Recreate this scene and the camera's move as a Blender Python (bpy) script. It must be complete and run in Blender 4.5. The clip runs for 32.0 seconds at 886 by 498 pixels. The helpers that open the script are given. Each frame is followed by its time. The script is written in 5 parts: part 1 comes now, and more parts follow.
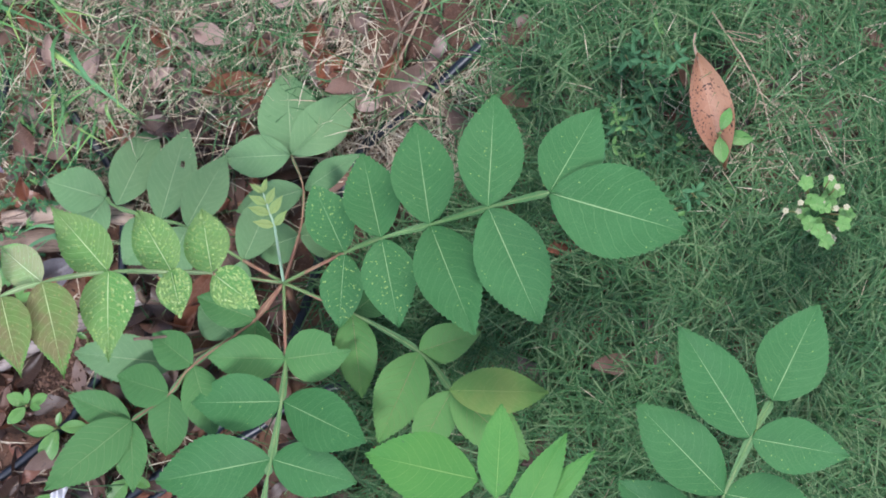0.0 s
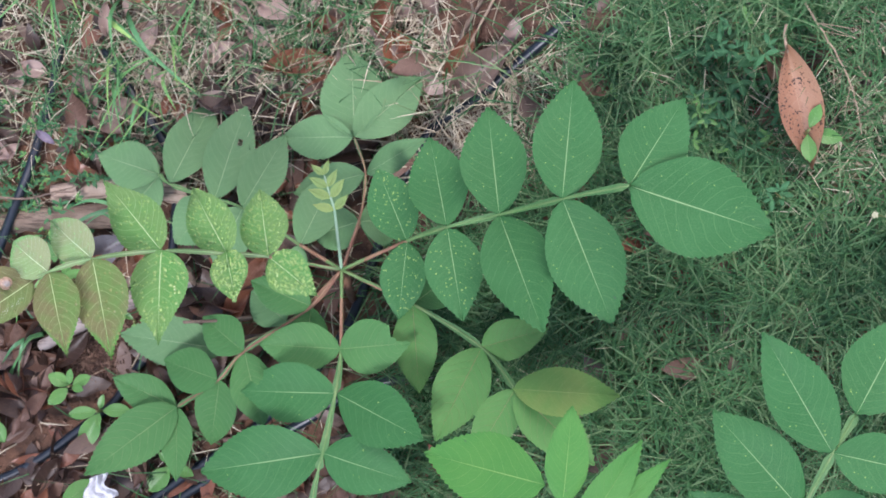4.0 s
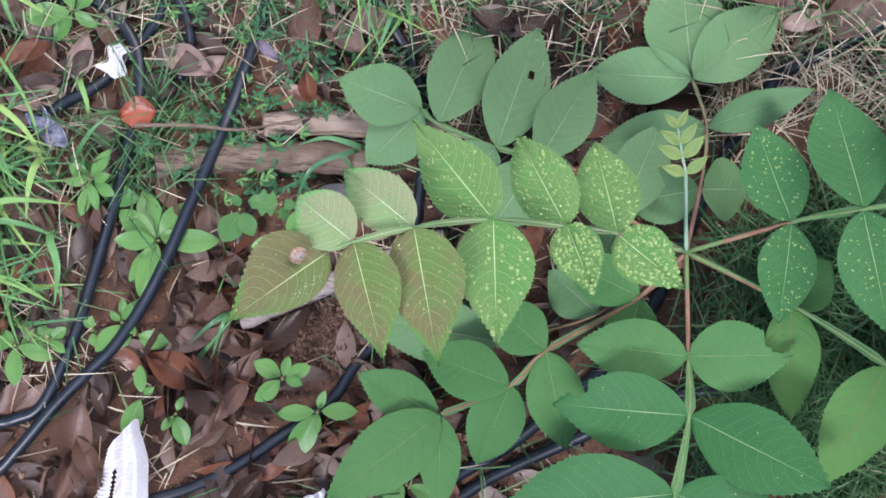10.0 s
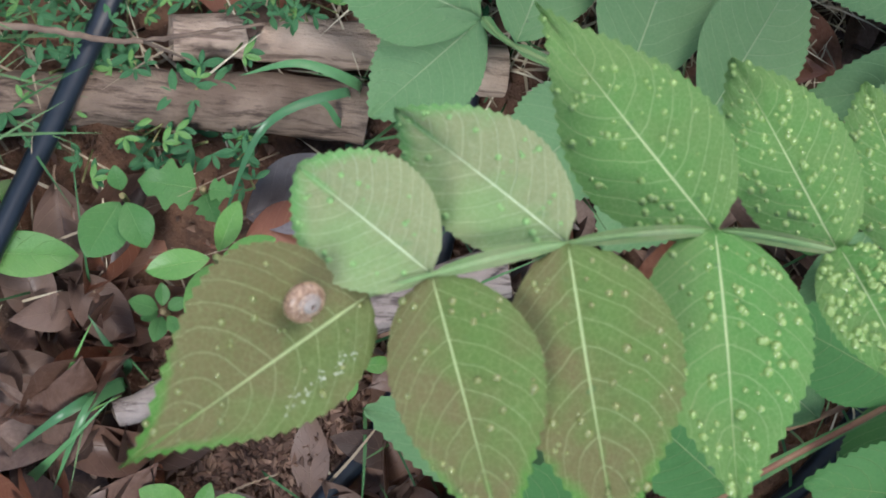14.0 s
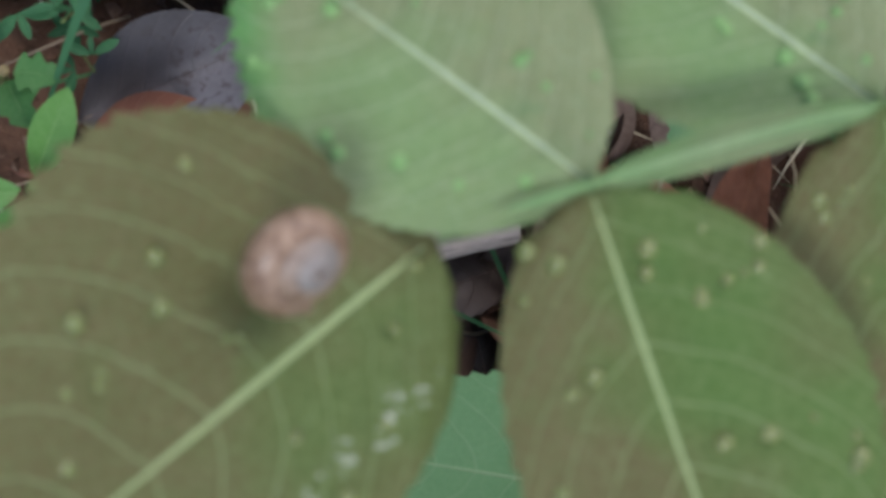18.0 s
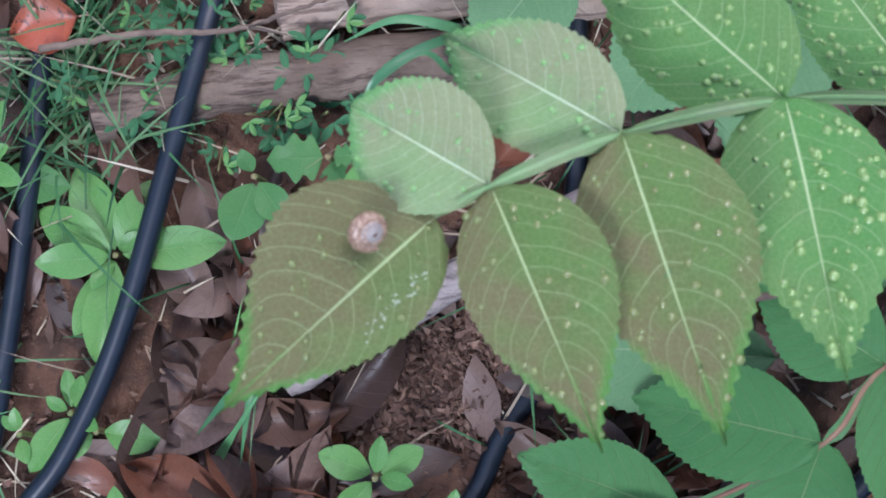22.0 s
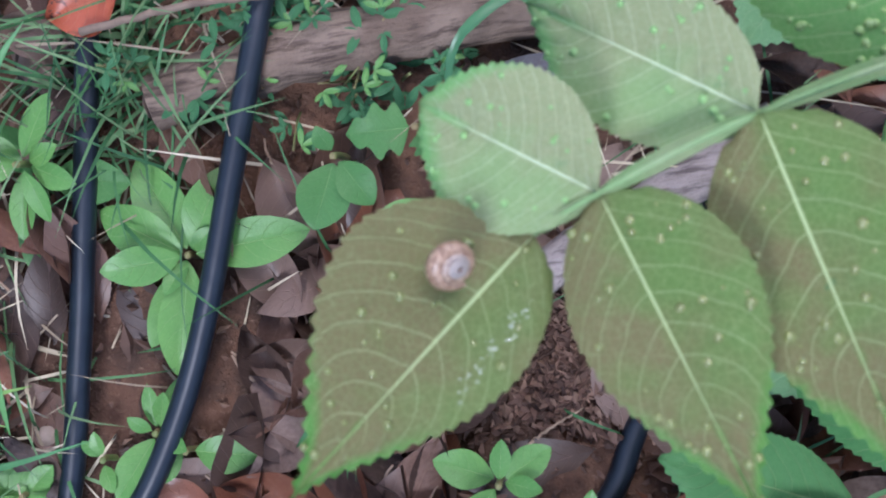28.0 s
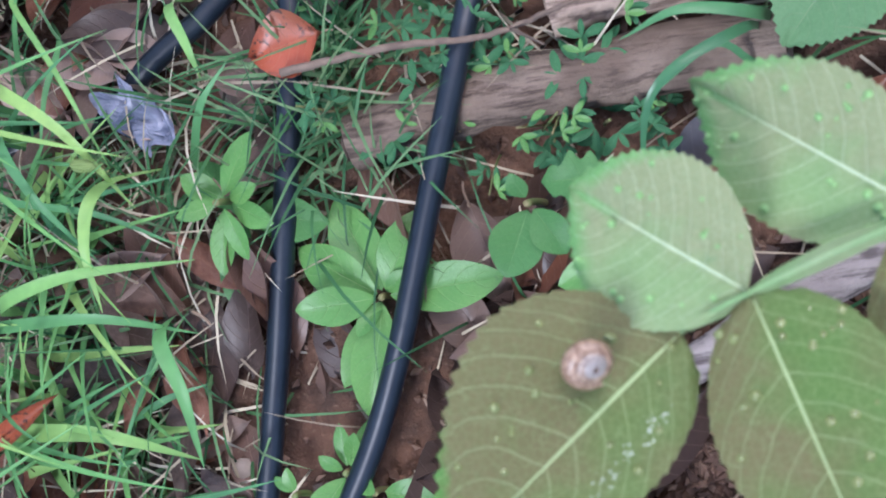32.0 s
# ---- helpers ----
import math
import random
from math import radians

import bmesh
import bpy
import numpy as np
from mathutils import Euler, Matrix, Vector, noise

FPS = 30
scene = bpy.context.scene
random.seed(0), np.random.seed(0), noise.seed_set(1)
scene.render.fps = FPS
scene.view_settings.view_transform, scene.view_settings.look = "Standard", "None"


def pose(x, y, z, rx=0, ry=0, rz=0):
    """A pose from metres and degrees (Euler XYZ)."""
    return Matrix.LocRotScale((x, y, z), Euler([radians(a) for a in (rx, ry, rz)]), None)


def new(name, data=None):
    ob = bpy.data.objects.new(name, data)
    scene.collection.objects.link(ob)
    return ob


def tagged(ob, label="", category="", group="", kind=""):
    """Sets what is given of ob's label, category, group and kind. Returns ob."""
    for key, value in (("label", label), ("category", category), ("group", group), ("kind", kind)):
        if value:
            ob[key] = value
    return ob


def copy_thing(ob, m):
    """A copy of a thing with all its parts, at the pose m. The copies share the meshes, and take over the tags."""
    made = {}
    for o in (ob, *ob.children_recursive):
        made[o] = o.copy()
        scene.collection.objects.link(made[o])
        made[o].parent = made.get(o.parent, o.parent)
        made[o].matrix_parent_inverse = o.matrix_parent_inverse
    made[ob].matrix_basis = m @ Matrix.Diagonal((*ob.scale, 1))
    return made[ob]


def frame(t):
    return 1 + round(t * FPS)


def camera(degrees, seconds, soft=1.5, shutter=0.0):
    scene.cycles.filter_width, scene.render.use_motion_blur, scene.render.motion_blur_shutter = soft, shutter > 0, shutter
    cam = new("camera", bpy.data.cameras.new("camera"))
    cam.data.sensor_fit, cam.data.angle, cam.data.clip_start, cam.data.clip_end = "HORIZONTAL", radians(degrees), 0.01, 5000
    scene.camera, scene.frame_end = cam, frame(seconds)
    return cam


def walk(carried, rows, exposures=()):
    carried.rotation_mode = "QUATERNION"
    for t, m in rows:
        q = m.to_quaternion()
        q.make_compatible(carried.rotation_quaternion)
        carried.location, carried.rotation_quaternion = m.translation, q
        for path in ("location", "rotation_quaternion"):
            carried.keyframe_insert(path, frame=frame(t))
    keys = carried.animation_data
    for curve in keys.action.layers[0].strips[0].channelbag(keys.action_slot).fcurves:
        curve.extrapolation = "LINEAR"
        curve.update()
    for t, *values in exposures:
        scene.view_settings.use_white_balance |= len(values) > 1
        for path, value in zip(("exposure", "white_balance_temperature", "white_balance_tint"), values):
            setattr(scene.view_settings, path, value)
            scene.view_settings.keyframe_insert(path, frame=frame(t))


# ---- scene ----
# ------------------------------------------------------------------ camera
cam = camera(30, 32.0)
cam.data.dof.use_dof = True
cam.data.dof.focus_distance = 0.76
cam.data.dof.aperture_fstop = 49.0
PATH = [
    (0, pose(0.3410, -0.0245, 1.3802, 3.12, 4.12, -2.03)),
    (0.5, pose(0.3271, 0.0042, 1.2689, 1.98, 4.57, -4.01)),
    (1, pose(0.3410, 0.0006, 1.2779, 1.77, 5.22, -5.31)),
    (1.5, pose(0.3598, -0.0033, 1.3170, 2.65, 5.68, -5.96)),
    (2, pose(0.3535, -0.0193, 1.3455, 3.04, 5.59, -5.69)),
    (2.5, pose(0.3497, -0.0353, 1.3505, 3.38, 5.51, -3.89)),
    (4.5, pose(0.3016, -0.0110, 1.3051, 2.54, 4.97, 0.63)),
    (5, pose(0.2938, 0.0013, 1.2791, 1.86, 5.57, 0.64)),
    (5.5, pose(0.2399, -0.0067, 1.2551, 1.99, 4.69, 0.91)),
    (6, pose(0.1117, -0.0043, 1.2034, 1.53, 1.86, 2.57)),
    (6.5, pose(0.0055, -0.0032, 1.1884, 1.22, -1.11, 3.45)),
    (7, pose(0.0083, -0.0059, 1.1828, 1.19, -0.76, 4.38)),
    (7.5, pose(0.0134, 0.0013, 1.1715, 0.75, -0.23, 4.11)),
    (8, pose(0.0223, 0.0009, 1.1640, 0.68, 0.37, 3.87)),
    (8.5, pose(0.0252, 0.0082, 1.1605, 0.28, 0.72, 3.53)),
    (9, pose(0.0025, 0.0199, 1.1418, -0.22, 0.04, 3.23)),
    (9.5, pose(-0.0285, 0.0107, 1.1064, 0.40, -1.24, 3.29)),
    (10, pose(-0.0463, 0.0123, 1.0482, 0.40, -1.96, 3.31)),
    (10.5, pose(-0.0517, 0.0131, 0.9927, 0.44, -2.25, 3.26)),
    (11, pose(-0.0650, 0.0158, 0.9151, 0.41, -3.08, 3.06)),
    (11.5, pose(-0.0737, 0.0182, 0.8489, 0.65, -3.81, 2.89)),
    (12, pose(-0.0978, 0.0223, 0.7902, 0.68, -5.77, 3.26)),
    (12.5, pose(-0.1012, 0.0212, 0.7243, 0.81, -6.46, 3.83)),
    (13, pose(-0.1059, 0.0229, 0.6670, 0.50, -7.14, 4.48)),
    (13.5, pose(-0.1104, 0.0206, 0.6093, 0.49, -7.82, 5.16)),
    (15.5, pose(-0.1325, 0.0130, 0.4591, 1.08, -13.91, 4.10)),
    (16, pose(-0.1357, 0.0135, 0.4217, 0.91, -15.53, 4.20)),
    (16.5, pose(-0.1239, 0.0128, 0.3919, 0.68, -14.88, 4.29)),
    (17, pose(-0.1214, 0.0148, 0.3720, 0.10, -15.68, 3.43)),
    (17.5, pose(-0.1186, 0.0135, 0.3526, -0.09, -16.28, 4.15)),
    (18, pose(-0.1144, 0.0136, 0.3455, -0.67, -15.43, 3.37)),
    (18.5, pose(-0.1150, 0.0106, 0.3474, -0.41, -15.44, 2.96)),
    (19, pose(-0.1147, 0.0122, 0.3559, -1.06, -14.23, 2.01)),
    (19.5, pose(-0.1195, 0.0104, 0.3661, -0.34, -13.89, 2.32)),
    (20, pose(-0.1165, 0.0088, 0.3867, 0.17, -12.35, 2.70)),
    (20.5, pose(-0.1094, 0.0074, 0.4160, 0.18, -9.27, 0.59)),
    (21, pose(-0.1267, 0.0017, 0.4660, 1.48, -9.23, 1.21)),
    (21.5, pose(-0.1086, 0.0032, 0.5468, 0.94, -4.60, -0.12)),
    (22, pose(-0.0697, 0.0031, 0.5735, 0.64, 0.89, -4.44)),
    (22.5, pose(-0.0674, 0.0047, 0.5706, 0.25, 2.76, -5.79)),
    (23, pose(-0.0603, 0.0005, 0.5717, 0.28, 3.58, -7.14)),
    (23.5, pose(-0.0418, 0.0052, 0.5747, -0.33, 4.73, -7.62)),
    (24, pose(-0.0277, 0.0138, 0.5685, -1.22, 5.48, -7.73)),
    (24.5, pose(-0.0247, 0.0188, 0.5599, -1.78, 6.08, -7.55)),
    (25, pose(-0.0236, 0.0179, 0.5567, -2.02, 6.62, -7.47)),
    (25.5, pose(-0.0218, 0.0205, 0.5646, -2.25, 6.86, -7.23)),
    (27.5, pose(-0.0352, 0.0204, 0.5092, -3.05, 7.64, -8.74)),
    (28, pose(-0.0626, 0.0288, 0.5033, -3.53, 5.30, -9.27)),
    (28.5, pose(-0.0638, 0.0300, 0.5058, -3.45, 5.41, -9.47)),
    (29, pose(-0.0743, 0.0287, 0.5045, -3.32, 4.95, -9.66)),
    (29.5, pose(-0.0827, 0.0241, 0.4928, -3.48, 4.95, -10.20)),
    (30, pose(-0.0816, 0.0230, 0.4771, -4.41, 5.98, -10.65)),
    (30.5, pose(-0.0821, 0.0215, 0.4843, -4.53, 6.27, -10.97)),
    (31, pose(-0.0709, 0.0227, 0.4914, -4.92, 10.16, -11.63)),
    (31.5, pose(-0.0546, 0.0178, 0.4955, -2.96, 12.44, -10.82)),
    (32, pose(-0.0387, 0.0433, 0.4879, -3.87, 14.92, -8.10)),
]
walk(cam, PATH, [(0, 1.22, 5950, 19), (9, 1.14, 5950, 20), (12, 1.07, 6050, 15), (13, 1.0, 6100, 13), (15.9, 0.7, 6100, 11), (16.5, 0.64, 6100, 11), (18, 0.33, 5950, 12), (20, 0.44, 5750, 13), (22, 0.95, 5400, 19), (24, 0.96, 5350, 20), (25.5, 0.88, 5350, 20), (28, 0.98, 5450, 20), (30, 1.02, 5550, 21), (32, 1.12, 5450, 18)])
# ------------------------------------------------------------------ world, sun
world = bpy.data.worlds.new("sky")
scene.world = world
world.use_nodes = True
wn, wl = world.node_tree.nodes, world.node_tree.links
sky = wn.new("ShaderNodeTexSky")
sky.sky_type, sky.sun_disc = "NISHITA", False
sky.sun_elevation, sky.sun_rotation = radians(52), radians(30)
sky.air_density, sky.dust_density = 1.0, 4.0
wn["Background"].inputs["Strength"].default_value = 0.14
wl.new(sky.outputs[0], wn["Background"].inputs["Color"])
sun = new("sun", bpy.data.lights.new("sun", "SUN"))
sun.data.energy, sun.data.angle, sun.data.color = 1.9, radians(16), (1.0, 0.97, 0.92)
sun.rotation_euler = (radians(38), 0, radians(-30))

# ------------------------------------------------------------------ materials
def nodes_of(name):
    m = bpy.data.materials.new(name)
    m.use_nodes = True
    n, l = m.node_tree.nodes, m.node_tree.links
    return m, n, l, n["Principled BSDF"]


def mix_rgb(n, l, fac, a, b, blend="MIX"):
    x = n.new("ShaderNodeMix")
    x.data_type, x.blend_type = "RGBA", blend
    for sock, val in ((0, fac), (6, a), (7, b)):
        if isinstance(val, (int, float)):
            x.inputs[sock].default_value = val
        elif isinstance(val, tuple):
            x.inputs[sock].default_value = (*val, 1)
        else:
            l.new(val, x.inputs[sock])
    return x.outputs[2]


def maths(n, l, op, a, b=0.0, c=0.0):
    x = n.new("ShaderNodeMath")
    x.operation = op
    for k, val in enumerate((a, b, c)):
        if isinstance(val, (int, float)):
            x.inputs[k].default_value = val
        else:
            l.new(val, x.inputs[k])
    return x.outputs[0]


def ramp(n, l, val, lo, hi):
    x = n.new("ShaderNodeMapRange")
    x.inputs[1].default_value, x.inputs[2].default_value = lo, hi
    x.interpolation_type = "SMOOTHSTEP"
    l.new(val, x.inputs[0])
    return x.outputs[0]


def noise_tex(n, l, scale, detail=3.0, rough=0.55, coord="Object"):
    tc = n.new("ShaderNodeTexCoord")
    x = n.new("ShaderNodeTexNoise")
    x.inputs["Scale"].default_value, x.inputs["Detail"].default_value, x.inputs["Roughness"].default_value = scale, detail, rough
    l.new(tc.outputs[coord], x.inputs["Vector"])
    return x.outputs[0]


def bump(n, l, b, height, strength, dist):
    x = n.new("ShaderNodeBump")
    x.inputs["Strength"].default_value, x.inputs["Distance"].default_value = strength, dist
    l.new(height, x.inputs["Height"])
    l.new(x.outputs[0], b.inputs["Normal"])


def thin(n, l, b, amount, colour):
    """Lets some daylight through a thin blade."""
    tr = n.new("ShaderNodeBsdfTranslucent")
    l.new(colour, tr.inputs["Color"])
    mx = n.new("ShaderNodeMixShader")
    mx.inputs[0].default_value = amount
    l.new(b.outputs[0], mx.inputs[1])
    l.new(tr.outputs[0], mx.inputs[2])
    l.new(mx.outputs[0], n["Material Output"].inputs["Surface"])


def leaf_material(name, base, second, vein, rough=0.55, veins=11.0, blotch=0.5, vein_amount=0.5, tip_green=0.0, relief=0.3, specks=0.0, spec=0.16):
    """A pinnate blade: u runs from the stalk to the tip, v across from -1 to 1."""
    m, n, l, b = nodes_of(name)
    uv = n.new("ShaderNodeUVMap")
    sep = n.new("ShaderNodeSeparateXYZ")
    l.new(uv.outputs[0], sep.inputs[0])
    u, v = sep.outputs[0], maths(n, l, "ABSOLUTE", maths(n, l, "SUBTRACT", maths(n, l, "MULTIPLY", sep.outputs[1], 2.0), 1.0))
    wob = maths(n, l, "MULTIPLY", maths(n, l, "SUBTRACT", noise_tex(n, l, 70, 2), 0.5), 0.05)
    s = maths(n, l, "ADD", maths(n, l, "SUBTRACT", u, maths(n, l, "ADD", maths(n, l, "MULTIPLY", v, 0.1), maths(n, l, "MULTIPLY", maths(n, l, "MULTIPLY", v, v), 0.14))), wob)
    saw = maths(n, l, "ABSOLUTE", maths(n, l, "SUBTRACT", maths(n, l, "FRACT", maths(n, l, "MULTIPLY", s, veins)), 0.5))
    side = ramp(n, l, saw, 0.045, 0.008)
    mid = ramp(n, l, maths(n, l, "ADD", v, maths(n, l, "MULTIPLY", u, 0.02)), 0.034, 0.01)
    info = n.new("ShaderNodeObjectInfo")
    big = ramp(n, l, noise_tex(n, l, 28, 3), 0.35, 0.68)
    fine = noise_tex(n, l, 900, 3, 0.7)
    fac = maths(n, l, "ADD", maths(n, l, "MULTIPLY", big, blotch), maths(n, l, "MULTIPLY", info.outputs["Random"], 0.35))
    if tip_green:
        away = maths(n, l, "ADD", maths(n, l, "MULTIPLY", maths(n, l, "POWER", v, 2.0), 0.34), u)
        near_rib = maths(n, l, "MULTIPLY", ramp(n, l, v, 0.16, 0.0), 0.22)
        away = maths(n, l, "ADD", away, maths(n, l, "ADD", near_rib, maths(n, l, "MULTIPLY", maths(n, l, "SUBTRACT", noise_tex(n, l, 120, 3), 0.5), 0.3)))
        edge = maths(n, l, "MULTIPLY", ramp(n, l, away, 0.8, 1.1), tip_green)
        fac = maths(n, l, "MULTIPLY", maths(n, l, "ADD", fac, 0.28), maths(n, l, "SUBTRACT", 1.0, edge))
    col = mix_rgb(n, l, fac, base, second)
    net = n.new("ShaderNodeTexVoronoi")
    net.feature = "DISTANCE_TO_EDGE"
    net.inputs["Scale"].default_value = 620
    tcn = n.new("ShaderNodeTexCoord")
    l.new(tcn.outputs["Object"], net.inputs["Vector"])
    col = mix_rgb(n, l, maths(n, l, "MULTIPLY", ramp(n, l, net.outputs["Distance"], 0.07, 0.0), 0.22 * vein_amount), col, vein)
    col = mix_rgb(n, l, maths(n, l, "MULTIPLY", fine, 0.45), col, tuple(c * 0.55 for c in base))
    col = mix_rgb(n, l, ramp(n, l, noise_tex(n, l, 170, 2, 0.4), 0.74, 0.8), col, tuple(0.5 * c + 0.03 for c in base))
    col = mix_rgb(n, l, maths(n, l, "MULTIPLY", side, vein_amount * 1.1 * relief), col, vein)
    col = mix_rgb(n, l, maths(n, l, "MULTIPLY", mid, vein_amount * 1.2), col, vein)
    if specks:
        spots_fac = maths(n, l, "MULTIPLY", ramp(n, l, noise_tex(n, l, 480, 2, 0.5), 0.56, 0.63), specks)
        col = mix_rgb(n, l, maths(n, l, "MULTIPLY", spots_fac, ramp(n, l, noise_tex(n, l, 60, 2), 0.4, 0.6)), col, (0.045, 0.028, 0.022))
    l.new(col, b.inputs["Base Color"])
    b.inputs["Roughness"].default_value = rough
    b.inputs["Specular IOR Level"].default_value = spec
    h = maths(n, l, "SUBTRACT", maths(n, l, "MULTIPLY", fine, 0.35), maths(n, l, "ADD", maths(n, l, "MULTIPLY", side, relief), maths(n, l, "MULTIPLY", mid, 0.6)))
    bump(n, l, b, h, 0.6, 0.0006)
    thin(n, l, b, 0.16, col)
    return m


def plain(name, a, c, rough=0.6, scale=40.0, detail=4.0, bump_size=0.0008, strength=0.5, spec=0.3, random_mix=0.4, fine_scale=400.0):
    m, n, l, b = nodes_of(name)
    info = n.new("ShaderNodeObjectInfo")
    big, fine = noise_tex(n, l, scale, detail), noise_tex(n, l, fine_scale, 3, 0.7)
    fac = maths(n, l, "ADD", ramp(n, l, big, 0.3, 0.7), maths(n, l, "MULTIPLY", maths(n, l, "SUBTRACT", info.outputs["Random"], 0.5), random_mix))
    col = mix_rgb(n, l, fac, a, c)
    col = mix_rgb(n, l, maths(n, l, "MULTIPLY", fine, 0.5), col, tuple(x * 0.45 for x in a))
    l.new(col, b.inputs["Base Color"])
    b.inputs["Roughness"].default_value, b.inputs["Specular IOR Level"].default_value = rough, spec
    bump(n, l, b, maths(n, l, "ADD", big, maths(n, l, "MULTIPLY", fine, 0.6)), strength, bump_size)
    return m


def island(name, a, c, d, rough=0.55, translucent=0.15, single=False):
    """Many small blades in one mesh, each with a tone of its own."""
    m, n, l, b = nodes_of(name)
    geo = n.new("ShaderNodeNewGeometry")
    cr = n.new("ShaderNodeValToRGB")
    cr.color_ramp.elements[0].color, cr.color_ramp.elements[1].color = (*a, 1), (*d, 1)
    e = cr.color_ramp.elements.new(0.55)
    e.color = (*c, 1)
    l.new(n.new("ShaderNodeObjectInfo").outputs["Random"] if single else geo.outputs["Random Per Island"], cr.inputs[0])
    col = mix_rgb(n, l, maths(n, l, "MULTIPLY", noise_tex(n, l, 300, 2), 0.4), cr.outputs[0], tuple(x * 0.5 for x in a))
    l.new(col, b.inputs["Base Color"])
    b.inputs["Roughness"].default_value, b.inputs["Specular IOR Level"].default_value = rough, 0.3
    thin(n, l, b, translucent, col)
    return m


M_DEEP = leaf_material("sumac_leaf_deep_green", (0.032, 0.125, 0.036), (0.045, 0.155, 0.05), (0.24, 0.36, 0.17), vein_amount=0.6, relief=0.2)
M_MID = leaf_material("sumac_leaf_mid_green", (0.056, 0.168, 0.05), (0.08, 0.205, 0.065), (0.2, 0.28, 0.12), vein_amount=0.5, relief=0.6)
M_DULL = leaf_material("sumac_leaf_dull_green", (0.1, 0.212, 0.088), (0.132, 0.248, 0.11), (0.27, 0.36, 0.2), vein_amount=0.6)
M_BRIGHT = leaf_material("sumac_leaf_bright_green", (0.058, 0.2, 0.042), (0.085, 0.235, 0.05), (0.24, 0.36, 0.12))
M_YELLOW = leaf_material("sumac_leaf_yellowing", (0.1, 0.235, 0.055), (0.18, 0.255, 0.07), (0.26, 0.34, 0.12), blotch=0.8)
M_LOWR = leaf_material("sumac_leaf_faded_green", (0.07, 0.195, 0.05), (0.1, 0.22, 0.06), (0.22, 0.17, 0.09), relief=0.5)
M_PALE = leaf_material("sumac_leaf_pale_green", (0.15, 0.335, 0.105), (0.245, 0.265, 0.14), (0.5, 0.6, 0.4), vein_amount=0.85, blotch=0.9, tip_green=1.0, relief=0.36)
M_OLIVE = leaf_material("sumac_leaf_olive_bronze", (0.078, 0.205, 0.038), (0.138, 0.115, 0.053), (0.36, 0.46, 0.22), vein_amount=0.8, blotch=0.8, tip_green=1.0, relief=0.36)
M_GALLED = leaf_material("sumac_leaf_galled_green", (0.08, 0.23, 0.052), (0.13, 0.2, 0.066), (0.4, 0.5, 0.26), vein_amount=0.75, relief=0.34)
M_GALL = plain("leaf_gall", (0.23, 0.35, 0.11), (0.16, 0.29, 0.075), 0.2, 300, 2, 0.0003, 0.4, 0.5)
M_GALL_PALE = plain("leaf_gall_pale", (0.24, 0.42, 0.15), (0.19, 0.37, 0.12), 0.35, 300, 2, 0.0003, 0.4, 0.4)
M_GALL_OLIVE = plain("leaf_gall_olive", (0.2, 0.235, 0.08), (0.15, 0.185, 0.06), 0.2, 300, 2, 0.0003, 0.4, 0.5)
M_SHOOT = leaf_material("young_leaf", (0.19, 0.3, 0.1), (0.28, 0.33, 0.11), (0.36, 0.45, 0.22))
M_RACHIS = plain("rachis_green", (0.095, 0.19, 0.06), (0.15, 0.22, 0.085), 0.6, 60)
M_RACHIS_PALE = plain("rachis_pale_green", (0.16, 0.29, 0.11), (0.25, 0.32, 0.17), 0.6, 60)
M_WING_PALE = plain("rachis_wing_pale", (0.12, 0.2, 0.072), (0.16, 0.205, 0.095), 0.6, 90)
M_WING = plain("rachis_wing", (0.055, 0.145, 0.045), (0.08, 0.165, 0.055), 0.6, 90)
M_PETIOLE = plain("petiole_red_brown", (0.2, 0.1, 0.065), (0.26, 0.17, 0.1), 0.6, 80)
M_STEMPALE = plain("shoot_stem", (0.22, 0.36, 0.24), (0.3, 0.42, 0.3), 0.6, 80)
M_HERB = leaf_material("seedling_leaf", (0.085, 0.225, 0.052), (0.155, 0.32, 0.082), (0.3, 0.45, 0.19), 0.36, 6.0, vein_amount=0.5, spec=0.32)
M_HERB_DARK = leaf_material("seedling_leaf_dark", (0.06, 0.17, 0.05), (0.1, 0.22, 0.07), (0.2, 0.32, 0.13), 0.42, 7.0)
M_HERBSTEM = plain("seedling_stem", (0.13, 0.2, 0.06), (0.22, 0.16, 0.08), 0.6, 120)
M_WEED = leaf_material("weed_leaf", (0.04, 0.135, 0.058), (0.07, 0.19, 0.072), (0.13, 0.24, 0.11), 0.5, 5.0)
M_HOSE = plain("black_polythene", (0.006, 0.011, 0.018), (0.012, 0.019, 0.028), 0.38, 90, 3, 0.0002, 0.3, 0.5)
